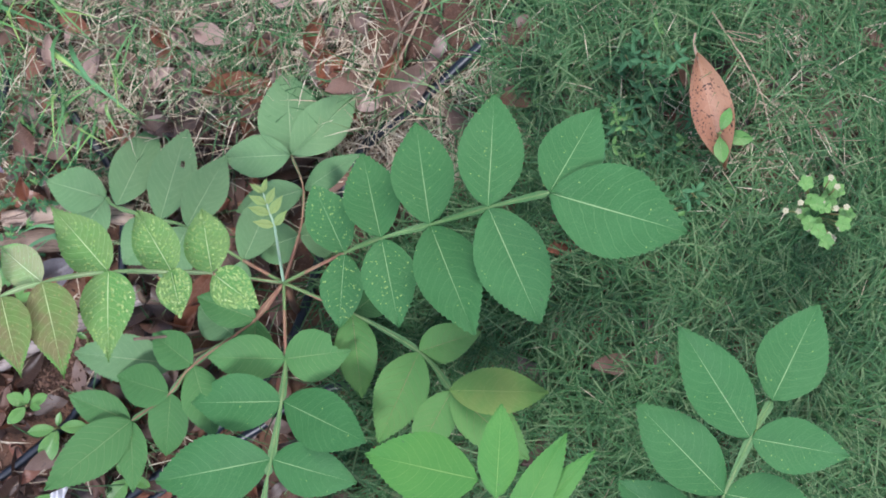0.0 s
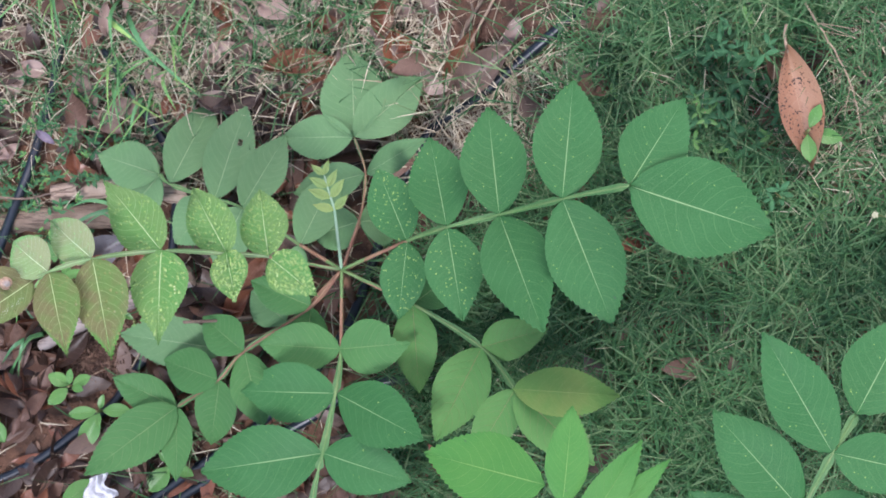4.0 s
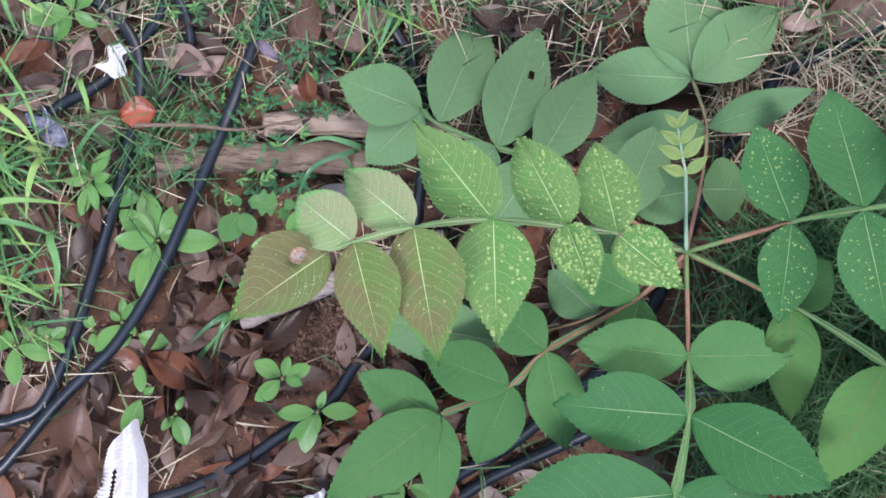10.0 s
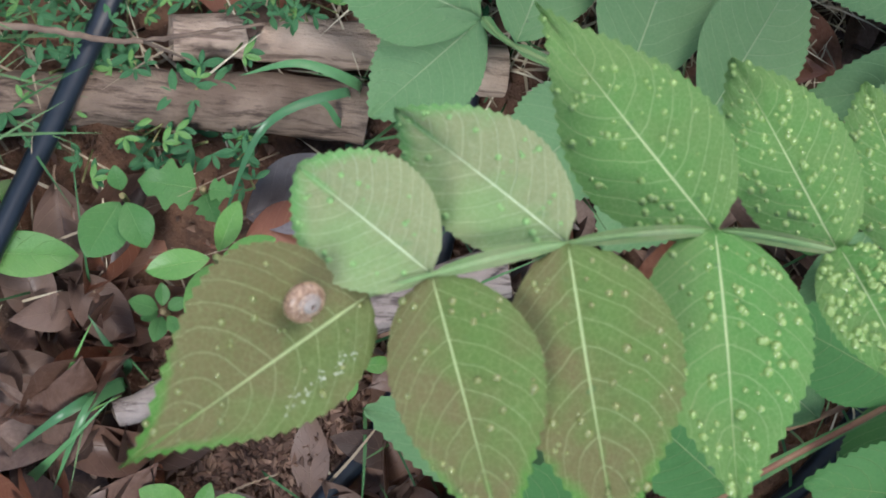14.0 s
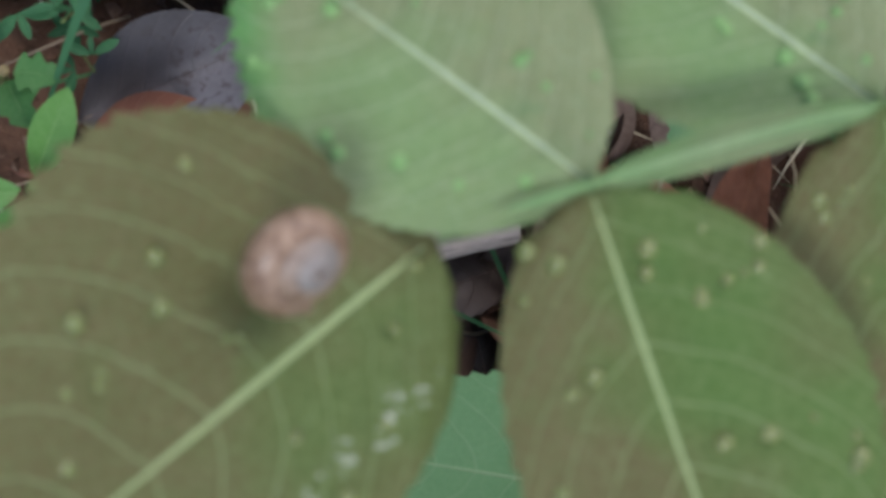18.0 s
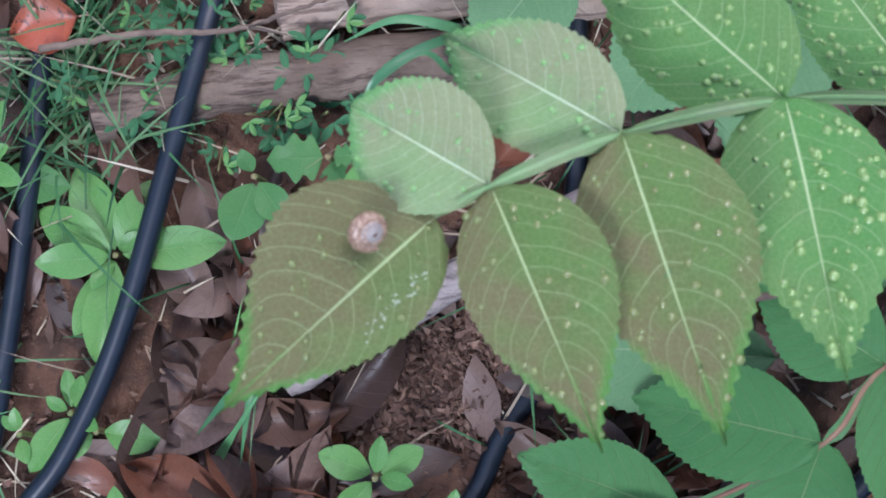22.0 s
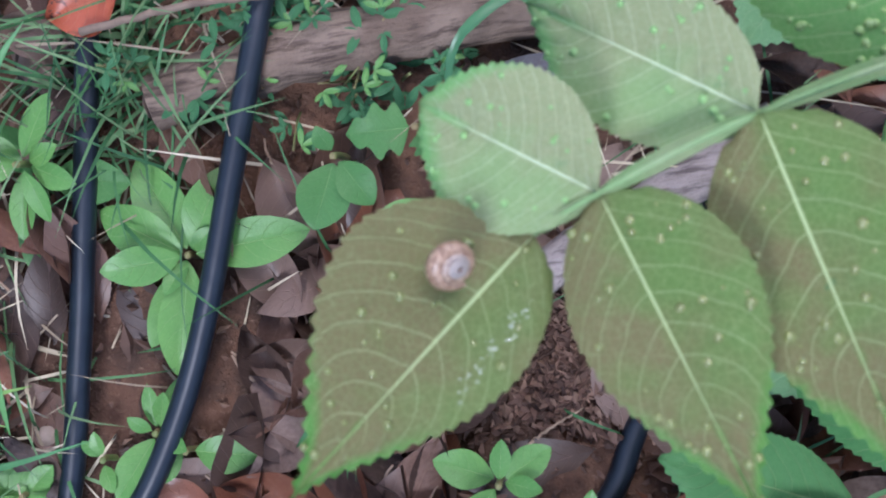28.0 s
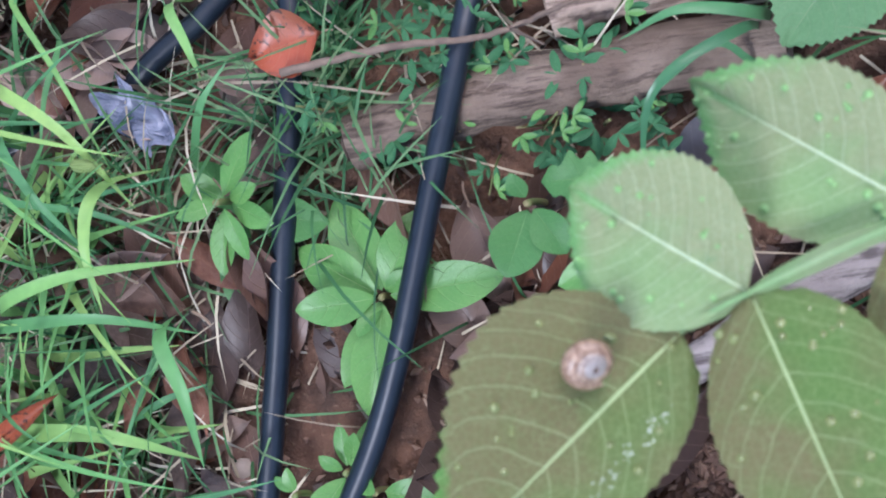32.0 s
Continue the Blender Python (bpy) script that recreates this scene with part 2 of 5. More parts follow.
def grained(name, a, c, crack):
    """Weathered wood with grain along x."""
    m, n, l, b = nodes_of(name)
    tc, mp = n.new("ShaderNodeTexCoord"), n.new("ShaderNodeMapping")
    mp.inputs["Scale"].default_value = (22, 170, 170)
    l.new(tc.outputs["Object"], mp.inputs[0])
    g = n.new("ShaderNodeTexNoise")
    g.inputs["Scale"].default_value, g.inputs["Detail"].default_value, g.inputs["Roughness"].default_value = 1.6, 6.0, 0.65
    l.new(mp.outputs[0], g.inputs["Vector"])
    big, fine = noise_tex(n, l, 45, 4), noise_tex(n, l, 900, 3, 0.7)
    col = mix_rgb(n, l, ramp(n, l, big, 0.35, 0.65), a, c)
    col = mix_rgb(n, l, ramp(n, l, g.outputs[0], 0.52, 0.36), col, crack)
    col = mix_rgb(n, l, maths(n, l, "MULTIPLY", fine, 0.4), col, tuple(x * 0.5 for x in a))
    l.new(col, b.inputs["Base Color"])
    b.inputs["Roughness"].default_value, b.inputs["Specular IOR Level"].default_value = 0.88, 0.2
    bump(n, l, b, maths(n, l, "ADD", g.outputs[0], maths(n, l, "MULTIPLY", fine, 0.3)), 1.0, 0.0022)
    return m


M_BARK = grained("weathered_wood", (0.225, 0.172, 0.13), (0.13, 0.095, 0.07), (0.05, 0.035, 0.027))
M_SPLINTER = grained("splintered_grey_wood", (0.33, 0.29, 0.265), (0.22, 0.185, 0.165), (0.07, 0.055, 0.05))
M_PALEWOOD = grained("pale_peeled_wood", (0.46, 0.37, 0.29), (0.33, 0.25, 0.19), (0.13, 0.09, 0.07))
M_WOODEND = plain("cut_wood", (0.38, 0.3, 0.24), (0.26, 0.19, 0.14), 0.85, 160, 4, 0.001, 0.8)
M_TWIG = plain("twig_bark", (0.12, 0.085, 0.065), (0.2, 0.15, 0.11), 0.85, 120, 4, 0.0008)
M_STRAW = plain("dry_stalk", (0.36, 0.27, 0.19), (0.28, 0.2, 0.14), 0.8, 120)
M_PAPER = plain("white_tissue", (0.68, 0.68, 0.7), (0.58, 0.58, 0.58), 0.85, 50, 4, 0.0005)
M_PLASTIC = plain("clear_wrapper", (0.13, 0.15, 0.22), (0.4, 0.42, 0.52), 0.15, 60, 3, 0.001, 0.7, 0.6)
M_SHELL = None
M_WET = plain("slime_trail", (0.27, 0.33, 0.2), (0.38, 0.43, 0.32), 0.05, 400, 2, 0.0004, 0.6, 0.6)
M_FLOWER = plain("cream_flower", (0.27, 0.28, 0.17), (0.38, 0.37, 0.25), 0.7, 200)
M_STONE = plain("pebble", (0.36, 0.3, 0.25), (0.5, 0.44, 0.38), 0.8, 80)


def shell_material():
    """Mottled shell: u runs along the whorl, v round it, with growth lines and a paler spiral."""
    m, n, l, b = nodes_of("snail_shell")
    uv, sep = n.new("ShaderNodeUVMap"), n.new("ShaderNodeSeparateXYZ")
    l.new(uv.outputs[0], sep.inputs[0])
    mott = ramp(n, l, noise_tex(n, l, 900, 4, 0.65), 0.38, 0.66)
    col = mix_rgb(n, l, mott, (0.17, 0.1, 0.06), (0.38, 0.27, 0.185))
    col = mix_rgb(n, l, ramp(n, l, sep.outputs[0], 0.72, 0.5), col, (0.25, 0.225, 0.2))
    lines = maths(n, l, "FRACT", maths(n, l, "MULTIPLY", sep.outputs[0], 46.0))
    col = mix_rgb(n, l, maths(n, l, "MULTIPLY", ramp(n, l, lines, 0.3, 0.0), 0.45), col, (0.1, 0.055, 0.035))
    seam = ramp(n, l, maths(n, l, "ABSOLUTE", maths(n, l, "SUBTRACT", sep.outputs[1], 0.42)), 0.15, 0.05)
    col = mix_rgb(n, l, seam, col, (0.13, 0.09, 0.07))
    l.new(col, b.inputs["Base Color"])
    b.inputs["Roughness"].default_value = 0.35
    bump(n, l, b, lines, 0.4, 0.0001)
    return m


M_SHELL = shell_material()


def dry_leaf_material(name, a, c, vein, rough=0.55, specks=0.0):
    return leaf_material(name, a, c, vein, rough - 0.12, 8.0, 0.8, 0.4, specks=specks, spec=0.45, relief=0.5)


DRY = [dry_leaf_material("dry_leaf_brown", (0.105, 0.056, 0.037), (0.17, 0.098, 0.07), (0.25, 0.16, 0.11)),
       dry_leaf_material("dry_leaf_grey_brown", (0.135, 0.09, 0.07), (0.215, 0.15, 0.12), (0.3, 0.22, 0.17)),
       dry_leaf_material("dry_leaf_red_brown", (0.165, 0.062, 0.034), (0.23, 0.1, 0.06), (0.32, 0.18, 0.1), 0.45),
       dry_leaf_material("dry_leaf_dark", (0.042, 0.026, 0.02), (0.085, 0.054, 0.04), (0.16, 0.1, 0.08))]
M_RED = dry_leaf_material("fallen_leaf_red", (0.4, 0.085, 0.038), (0.22, 0.085, 0.045), (0.4, 0.2, 0.1), 0.5, 0.9)
M_ORANGE = dry_leaf_material("fallen_leaf_orange", (0.4, 0.24, 0.15), (0.36, 0.175, 0.1), (0.48, 0.32, 0.2), 0.55, 1.0)
M_GREYLEAF = dry_leaf_material("dry_leaf_ash_grey", (0.045, 0.038, 0.036), (0.19, 0.185, 0.2), (0.12, 0.1, 0.1), 0.5, 0.5)
M_PALE_DRY = dry_leaf_material("dry_leaf_pale", (0.33, 0.235, 0.195), (0.47, 0.36, 0.31), (0.45, 0.34, 0.28))
M_LILAC = dry_leaf_material("dry_leaf_lilac_grey", (0.15, 0.12, 0.17), (0.26, 0.22, 0.28), (0.3, 0.26, 0.3))
M_COPPER = dry_leaf_material("fallen_leaf_copper", (0.28, 0.1, 0.055), (0.34, 0.15, 0.085), (0.4, 0.2, 0.12), 0.3)
M_GRASS = island("lawn_grass", (0.026, 0.09, 0.032), (0.07, 0.185, 0.064), (0.19, 0.28, 0.13))
M_STRAWS = island("dead_grass", (0.24, 0.19, 0.13), (0.45, 0.39, 0.27), (0.62, 0.57, 0.43), 0.7, 0.05)
M_BLADE = island("broad_grass", (0.085, 0.235, 0.1), (0.17, 0.38, 0.11), (0.31, 0.48, 0.13), 0.45, 0.22, True)
M_BLADE_DARK = island("broad_grass_dark", (0.06, 0.17, 0.075), (0.075, 0.2, 0.085), (0.1, 0.25, 0.1), 0.3, 0.2, True)
M_CRUMB = island("litter_crumbs", (0.07, 0.042, 0.03), (0.15, 0.09, 0.065), (0.26, 0.17, 0.12), 0.8, 0.0)


def soil_material():
    m, n, l, b = nodes_of("soil")
    big, mid, fine = noise_tex(n, l, 6, 4), noise_tex(n, l, 55, 5, 0.65), noise_tex(n, l, 500, 4, 0.7)
    col = mix_rgb(n, l, ramp(n, l, big, 0.35, 0.65), (0.085, 0.048, 0.033), (0.15, 0.082, 0.052))
    col = mix_rgb(n, l, ramp(n, l, mid, 0.4, 0.7), col, (0.055, 0.036, 0.027))
    col = mix_rgb(n, l, maths(n, l, "MULTIPLY", ramp(n, l, fine, 0.55, 0.75), 0.6), col, (0.22, 0.15, 0.11))
    tc = n.new("ShaderNodeTexCoord")
    ln = n.new("ShaderNodeVectorMath")
    ln.operation = "LENGTH"
    l.new(tc.outputs["Object"], ln.inputs[0])
    far = ramp(n, l, maths(n, l, "ADD", ln.outputs["Value"], maths(n, l, "MULTIPLY", maths(n, l, "SUBTRACT", noise_tex(n, l, 3.5, 5, 0.65), 0.5), 1.2)), 0.5, 1.15)
    col = mix_rgb(n, l, far, col, mix_rgb(n, l, ramp(n, l, noise_tex(n, l, 14, 6, 0.7), 0.35, 0.65), (0.026, 0.07, 0.024), (0.065, 0.095, 0.038)))
    l.new(col, b.inputs["Base Color"])
    b.inputs["Roughness"].default_value = 0.95
    b.inputs["Specular IOR Level"].default_value = 0.15
    bump(n, l, b, maths(n, l, "ADD", mid, maths(n, l, "MULTIPLY", fine, 0.5)), 0.9, 0.004)
    return m


M_SOIL = soil_material()

# ------------------------------------------------------------------ helpers
PLACED = {}


def thing(name, at, label, category, group="", kind=""):
    ob = new(name)
    ob.empty_display_size = 0.01
    ob.location = at
    PLACED[ob] = Matrix.Translation(at)
    return tagged(ob, label, category, group, kind)


def part(name, data, material, parent, label="", world_m=None, kind=""):
    """Links a mesh or a bmesh as one mesh object under a thing or a part; the mesh lies at world_m."""
    if isinstance(data, bmesh.types.BMesh):
        me = bpy.data.meshes.new(name)
        data.to_mesh(me)
        data.free()
        data = me
    if material is not None and not data.materials:
        data.materials.append(material)
    ob = new(name, data)
    ob.matrix_basis = world_m or Matrix.Identity(4)
    PLACED[ob] = ob.matrix_basis.copy()
    if parent is not None:
        ob.parent = parent
        ob.matrix_parent_inverse = PLACED[parent].inverted()
    return tagged(ob, label, kind=kind)


def smooth(me):
    me.polygons.foreach_set("use_smooth", [True] * len(me.polygons))
    return me


def sstep(x):
    x = min(1.0, max(0.0, x))
    return x * x * (3 - 2 * x)


def gz(x, y):
    """Height of the ground: a shallow bank that rises on one side."""
    near = 1 - sstep((math.hypot(x - 0.1, y) - 1.0) / 1.5)
    h = 0.13 * sstep((x - 0.02) / 0.45) + 0.02 * sstep((y - 0.12) / 0.15)
    h += 0.010 * noise.noise(Vector((x * 7, y * 7, 0.3))) + 0.005 * noise.noise(Vector((x * 23, y * 23, 1.7)))
    return h * near + 0.15 * (1 - near)


def mesh_from(name, verts, faces, uvs=None):
    me = bpy.data.meshes.new(name)
    me.from_pydata(verts, [], faces)
    if uvs is not None:
        layer = me.uv_layers.new(name="UVMap")
        idx = np.empty(len(me.loops), dtype=np.int32)
        me.loops.foreach_get("vertex_index", idx)
        layer.data.foreach_set("uv", np.asarray(uvs, dtype=np.float32)[idx].ravel())
    me.update()
    return me


def blade_grid(length, width, profile, nu, nv, rng, fold=0.15, droop=0.1, wave=0.03, teeth=0.0, cup=0.0, pillow=0.0, veins=9):
    """A leaf blade along +x with its stalk at 0: its verts, faces and uvs."""
    verts, faces, uvs = [], [], []
    ph, ph2 = rng.uniform(0, 6.28), rng.uniform(0, 6.28)
    for i in range(nu + 1):
        u = i / nu
        w = width / 2 * profile(u)
        tooth = teeth * width * (0.5 if i % 2 else -0.5) * (0.7 + 0.6 * ((i * 7 + 3) % 5) / 4) * (1 if 0.06 < u < 0.97 else 0)
        for j in range(nv + 1):
            v = 2 * j / nv - 1
            a = abs(v)
            ww = w + (tooth if a > 0.99 else 0)
            x = length * u + (0.012 * length * (1 if i % 2 else 0) if a > 0.99 and teeth else 0)
            z = fold * ww * a - droop * length * u * u + cup * width * a * a
            z += wave * width * a * math.sin(7 * u + ph + (1.3 if v > 0 else 0)) + 0.02 * length * math.sin(4 * u + ph2)
            if pillow:
                z += pillow * (abs(math.sin(math.pi * veins * (u - 0.2 * a))) ** 0.6) * (1 - a ** 6) * min(1, 6 * a)
            verts.append((x, v * ww, z))
            uvs.append((u, (v + 1) / 2))
    for i in range(nu):
        for j in range(nv):
            p = i * (nv + 1) + j
            faces.append((p, p + nv + 1, p + nv + 2, p + 1))
    return verts, faces, uvs


def ovate(peak=0.42, tip=1.0, base=0.75):
    def f(u):
        if u < peak:
            return math.sin(math.pi / 2 * (u / peak)) ** base
        return max(0.0, math.cos(math.pi / 2 * ((u - peak) / (1 - peak)))) ** tip
    return f


def frame_of(base, tip, up=(0, 0, 1), roll=0.0):
    base, tip = Vector(base), Vector(tip)
    x = (tip - base).normalized()
    y = Vector(up).cross(x).normalized()
    z = x.cross(y)
    m = Matrix((x, y, z)).transposed().to_4x4()
    m.translation = base
    return m @ Matrix.Rotation(radians(roll), 4, "X")


def tube(points, radii, sides=8, wobble=0.0, rng=None, cap=True):
    """A smooth tube through points: verts and faces."""
    pts = [Vector(p) for p in points]
    verts, faces = [], []
    ref = Vector((0.13, 0.31, 0.94))
    for i, p in enumerate(pts):
        d = (pts[min(i + 1, len(pts) - 1)] - pts[max(i - 1, 0)]).normalized()
        a = d.cross(ref).normalized()
        c = d.cross(a)
        r = radii[i] if isinstance(radii, (list, tuple)) else radii
        for k in range(sides):
            t = 2 * math.pi * k / sides
            rr = r * (1 + (rng.uniform(-wobble, wobble) if rng else 0))
            verts.append(p + a * (rr * math.cos(t)) + c * (rr * math.sin(t)))
    n = len(pts)
    for i in range(n - 1):
        for k in range(sides):
            faces.append((i * sides + k, i * sides + (k + 1) % sides, (i + 1) * sides + (k + 1) % sides, (i + 1) * sides + k))
    if cap:
        faces.append(tuple(range(sides - 1, -1, -1)))
        faces.append(tuple(range((n - 1) * sides, n * sides)))
    return verts, faces


def spline(points, steps=8):
    """Catmull-Rom through the points."""
    p = [Vector(q) for q in points]
    p = [p[0] * 2 - p[1]] + p + [p[-1] * 2 - p[-2]]
    out = []
    for i in range(1, len(p) - 2):
        for s in range(steps):
            t = s / steps
            a, b, c, d = p[i - 1], p[i], p[i + 1], p[i + 2]
            out.append(0.5 * ((2 * b) + (c - a) * t + (2 * a - 5 * b + 4 * c - d) * t * t + (3 * b - a - 3 * c + d) * t ** 3))
    out.append(p[-2])
    return out


# ------------------------------------------------------------------ ground
def build_ground():
    def axis(lo, hi, step):
        inner = list(np.arange(lo, hi + 1e-6, step))
        outer = [0.05, 0.15, 0.4, 0.9, 2, 5, 12, 30, 80]
        return [lo - o for o in reversed(outer)] + inner + [hi + o for o in outer]
    xs, ys = axis(-0.62, 0.86, 0.008), axis(-0.42, 0.46, 0.008)
    verts = [(x, y, gz(x, y) + (0.0025 * noise.noise(Vector((x * 90, y * 90, 4))) if abs(x) < 1 else 0)) for y in ys for x in xs]
    w = len(xs)
    faces = [(j * w + i, j * w + i + 1, (j + 1) * w + i + 1, (j + 1) * w + i) for j in range(len(ys) - 1) for i in range(w - 1)]
    ob = new("ground", smooth(mesh_from("ground", verts, faces)))
    ob.data.materials.append(M_SOIL)
    tagged(ob, "red-brown bare soil with crumbs and fine roots", "ground", kind="structure")


build_ground()

# ------------------------------------------------------------------ the sumac shrub
RNG = random.Random(11)


def add_galls(verts, faces, uvs, mats, L, W, profile, rng, count, size, vmin=0.0):
    """Small rounded galls seated on the upper face."""
    grid = [(Vector(v), uv) for v, uv in zip(verts, uvs)]
    for _ in range(count):
        c, uv = rng.choice(grid)
        if rng.random() > 0.15 + profile(uv[0]) or not 0.04 < uv[0] < 0.96 or abs(uv[1] - 0.5) > 0.47 or abs(uv[1] - 0.5) < 0.04 + vmin:
            continue
        r = size * rng.uniform(0.4, 1.05)
        base = len(verts)
        cx, cy = c.x + rng.uniform(-1, 1) * L * 0.012, c.y + rng.uniform(-1, 1) * W * 0.03
        for ring, (k, h) in enumerate(((1.35, -0.3), (1.02, 0.32), (0.58, 0.62))):
            for s in range(6):
                t = s * math.pi / 3 + ring * 0.5
                verts.append((cx + r * k * math.cos(t), cy + r * k * math.sin(t), c.z + r * h))
                uvs.append(uv)
        verts.append((cx, cy, c.z + r * 0.72))
        uvs.append(uv)
        for ring in range(2):
            for s in range(6):
                faces.append((base + ring * 6 + s, base + ring * 6 + (s + 1) % 6, base + ring * 6 + 6 + (s + 1) % 6, base + ring * 6 + 6 + s))
                mats.append(1)
        for s in range(6):
            faces.append((base + 12 + s, base + 12 + (s + 1) % 6, base + 18))
            mats.append(1)


def leaflet(parent, base, tip, width, material, rng, galls=0, gall_size=0.0009, roll=0.0, profile=None, label="", fold=0.10, pillow=0.0, bites=(), skew=0.0):
    base, tip = Vector(base), Vector(tip)
    L = (tip - base).length
    stalk = 0.02 * L
    profile = profile or ovate(rng.uniform(0.4, 0.47), rng.uniform(0.86, 1.0), rng.uniform(0.6, 0.72))
    verts, faces, uvs = blade_grid(L, width, profile, 46, 10, rng, fold, rng.uniform(0.0, 0.06), 0.035, 0.019, pillow=pillow or 0.0008)
    if bites:
        def eaten(face):
            u = sum(uvs[i][0] for i in face) / 4
            v = sum(uvs[i][1] for i in face) / 2 - 1
            return any(((u - bu) / ru) ** 2 + ((v - bv) / rv) ** 2 < 1 for bu, bv, ru, rv in bites)
        faces = [q for q in faces if not eaten(q)]
    verts = [(x, y * (1 - skew if y > 0 else 1 + skew), z) for x, y, z in verts]
    mats = [0] * len(faces)
    if galls:
        add_galls(verts, faces, uvs, mats, L, width, profile, rng, galls, gall_size)
    me = smooth(mesh_from("leaflet", verts, faces, uvs))
    me.materials.append(material)
    if galls:
        me.materials.append(M_GALL_OLIVE if material is M_OLIVE else M_GALL_PALE if material is M_PALE else M_GALL)
        me.polygons.foreach_set("material_index", mats)
    return part("leaflet", me, None, parent, label, frame_of(base, tip, (0, 0, 1), roll))


def rachis(parent, nodes, wing, material, name="compound_leaf", label="", radius=0.0011, winged_from=1, wing_material=None):
    """The midrib of a compound leaf with its narrow wings."""
    pts = spline(nodes, 8)
    verts, faces = tube(pts, [radius * (1.25 - 0.5 * i / len(pts)) for i in range(len(pts))], 7)
    ribs = len(faces)
    for k in range(winged_from, len(nodes) - 1):
        a, b = Vector(nodes[k]), Vector(nodes[k + 1])
        d = (b - a).normalized()
        side = Vector((0, 0, 1)).cross(d).normalized()
        for sgn in (-1, 1):
            i0 = len(verts)
            steps = 8
            for s in range(steps + 1):
                t = s / steps
                c = pts[k * 8 + s]
                w = wing * (0.25 + 0.75 * t ** 0.7) * (1 if t < 0.93 else 0.35) if not wing_material else wing * (0.2 + 0.8 * math.sin(math.pi * t) ** 0.6) * (0.6 if k == 5 else 1)
                verts += [c + Vector((0, 0, radius * 0.4)), c + side * (sgn * w) + Vector((0, 0, 0.0008))]
            for s in range(steps):
                p = i0 + 2 * s
                faces.append((p, p + 1, p + 3, p + 2))
    me = smooth(mesh_from(name, [tuple(v) for v in verts], faces))
    me.materials.append(material)
    me.materials.append(wing_material or M_WING)
    me.polygons.foreach_set("material_index", [0] * ribs + [1] * (len(faces) - ribs))
    return part(name, me, None, parent, label)


shrub = thing("sumac_shrub", (0.125, 0.02, gz(0.125, 0.02)), "young sumac shrub with large toothed compound leaves, some covered in galls", "shrub")
APEX = Vector((0.1258, 0.0270, 0.1015))
stem_pts = spline([(0.122, 0.005, gz(0.122, 0.005) - 0.01), (0.124, 0.013, 0.05), (0.1265, 0.021, 0.08), APEX], 6)
part("stem", smooth(mesh_from("stem", *tube(stem_pts, [0.0036 - 0.0012 * i / len(stem_pts) for i in range(len(stem_pts))], 9, 0.05, RNG))), M_PETIOLE, shrub, "red-brown woody stem")

GALL_NODES = [ (0.1258, 0.0270, 0.1015), (0.0792, 0.0343, 0.1455), (0.0502, 0.0362, 0.1553), (0.0085, 0.0371, 0.1787), (-0.0334, 0.0301, 0.2053), (-0.0635, 0.0207, 0.2093), (-0.0761, 0.0151, 0.2052) ]
GALL_LEAFLETS = [
    (6, (-0.1252, -0.0238, 0.2234), 0.0395),
    (5, (-0.0940, 0.0422, 0.1972), 0.0309),
    (5, (-0.0444, -0.0384, 0.2235), 0.0335),
    (4, (-0.0726, 0.0590, 0.1845), 0.0300),
    (4, (-0.0168, -0.0397, 0.2156), 0.0398),
    (3, (-0.0383, 0.0894, 0.1714), 0.0385),
    (3, (0.0128, -0.0283, 0.2046), 0.0420),
    (2, (0.0209, 0.0855, 0.1440), 0.0350),
    (2, (0.0634, 0.0008, 0.1874), 0.0281),
    (1, (0.0665, 0.0863, 0.1240), 0.0365),
    (1, (0.1170, 0.0055, 0.1538), 0.0328),
]
RIGHT_NODES = [ (0.1258, 0.0270, 0.1015), (0.1783, 0.0469, 0.1324), (0.2099, 0.0549, 0.1611), (0.2478, 0.0625, 0.1763), (0.2925, 0.0698, 0.2205), (0.3362, 0.0753, 0.2566) ]
RIGHT_LEAFLETS = [
    (5, (0.4273, 0.0439, 0.2637), 0.0646),
    (5, (0.3723, 0.1334, 0.2489), 0.0438),
    (4, (0.2996, 0.1520, 0.2113), 0.0470),
    (3, (0.2388, 0.1407, 0.1685), 0.0472),
    (2, (0.1946, 0.1230, 0.1398), 0.0440),
    (1, (0.1558, 0.0997, 0.1293), 0.0373),
    (4, (0.3256, -0.0131, 0.2143), 0.0518),
    (3, (0.2801, -0.0194, 0.2337), 0.0484),
    (2, (0.2229, -0.0121, 0.1766), 0.0410),
    (1, (0.1732, -0.0097, 0.1375), 0.0335),
]
LOWER_NODES = [ (0.1258, 0.0270, 0.1015), (0.1279, -0.0320, 0.1148), (0.1267, -0.0641, 0.1327), (0.1194, -0.1068, 0.1434), (0.1166, -0.1188, 0.1440), (0.1079, -0.1609, 0.1415) ]
LOWER_LEAFLETS = [
    (1, (0.0648, -0.0289, 0.1068), 0.0366),
    (1, (0.1815, -0.0272, 0.1390), 0.0404),
    (2, (0.0518, -0.0635, 0.1142), 0.0442),
    (2, (0.1963, -0.0943, 0.1780), 0.0456),
    (3, (0.0254, -0.1227, 0.1270), 0.0543),
    (3, (0.1844, -0.1251, 0.1615), 0.0405),
    (5, (0.0538, -0.1857, 0.1242), 0.0460),
    (5, (0.1577, -0.1802, 0.1351), 0.0425),
    (5, (0.1046, -0.2286, 0.1286), 0.0531),
]
LOW_LEFT_NODES = [ (0.1258, 0.0270, 0.1015), (0.1018, -0.0003, 0.0932), (0.0494, -0.0347, 0.0880), (0.0300, -0.0562, 0.0871), (-0.0097, -0.0785, 0.0572) ]
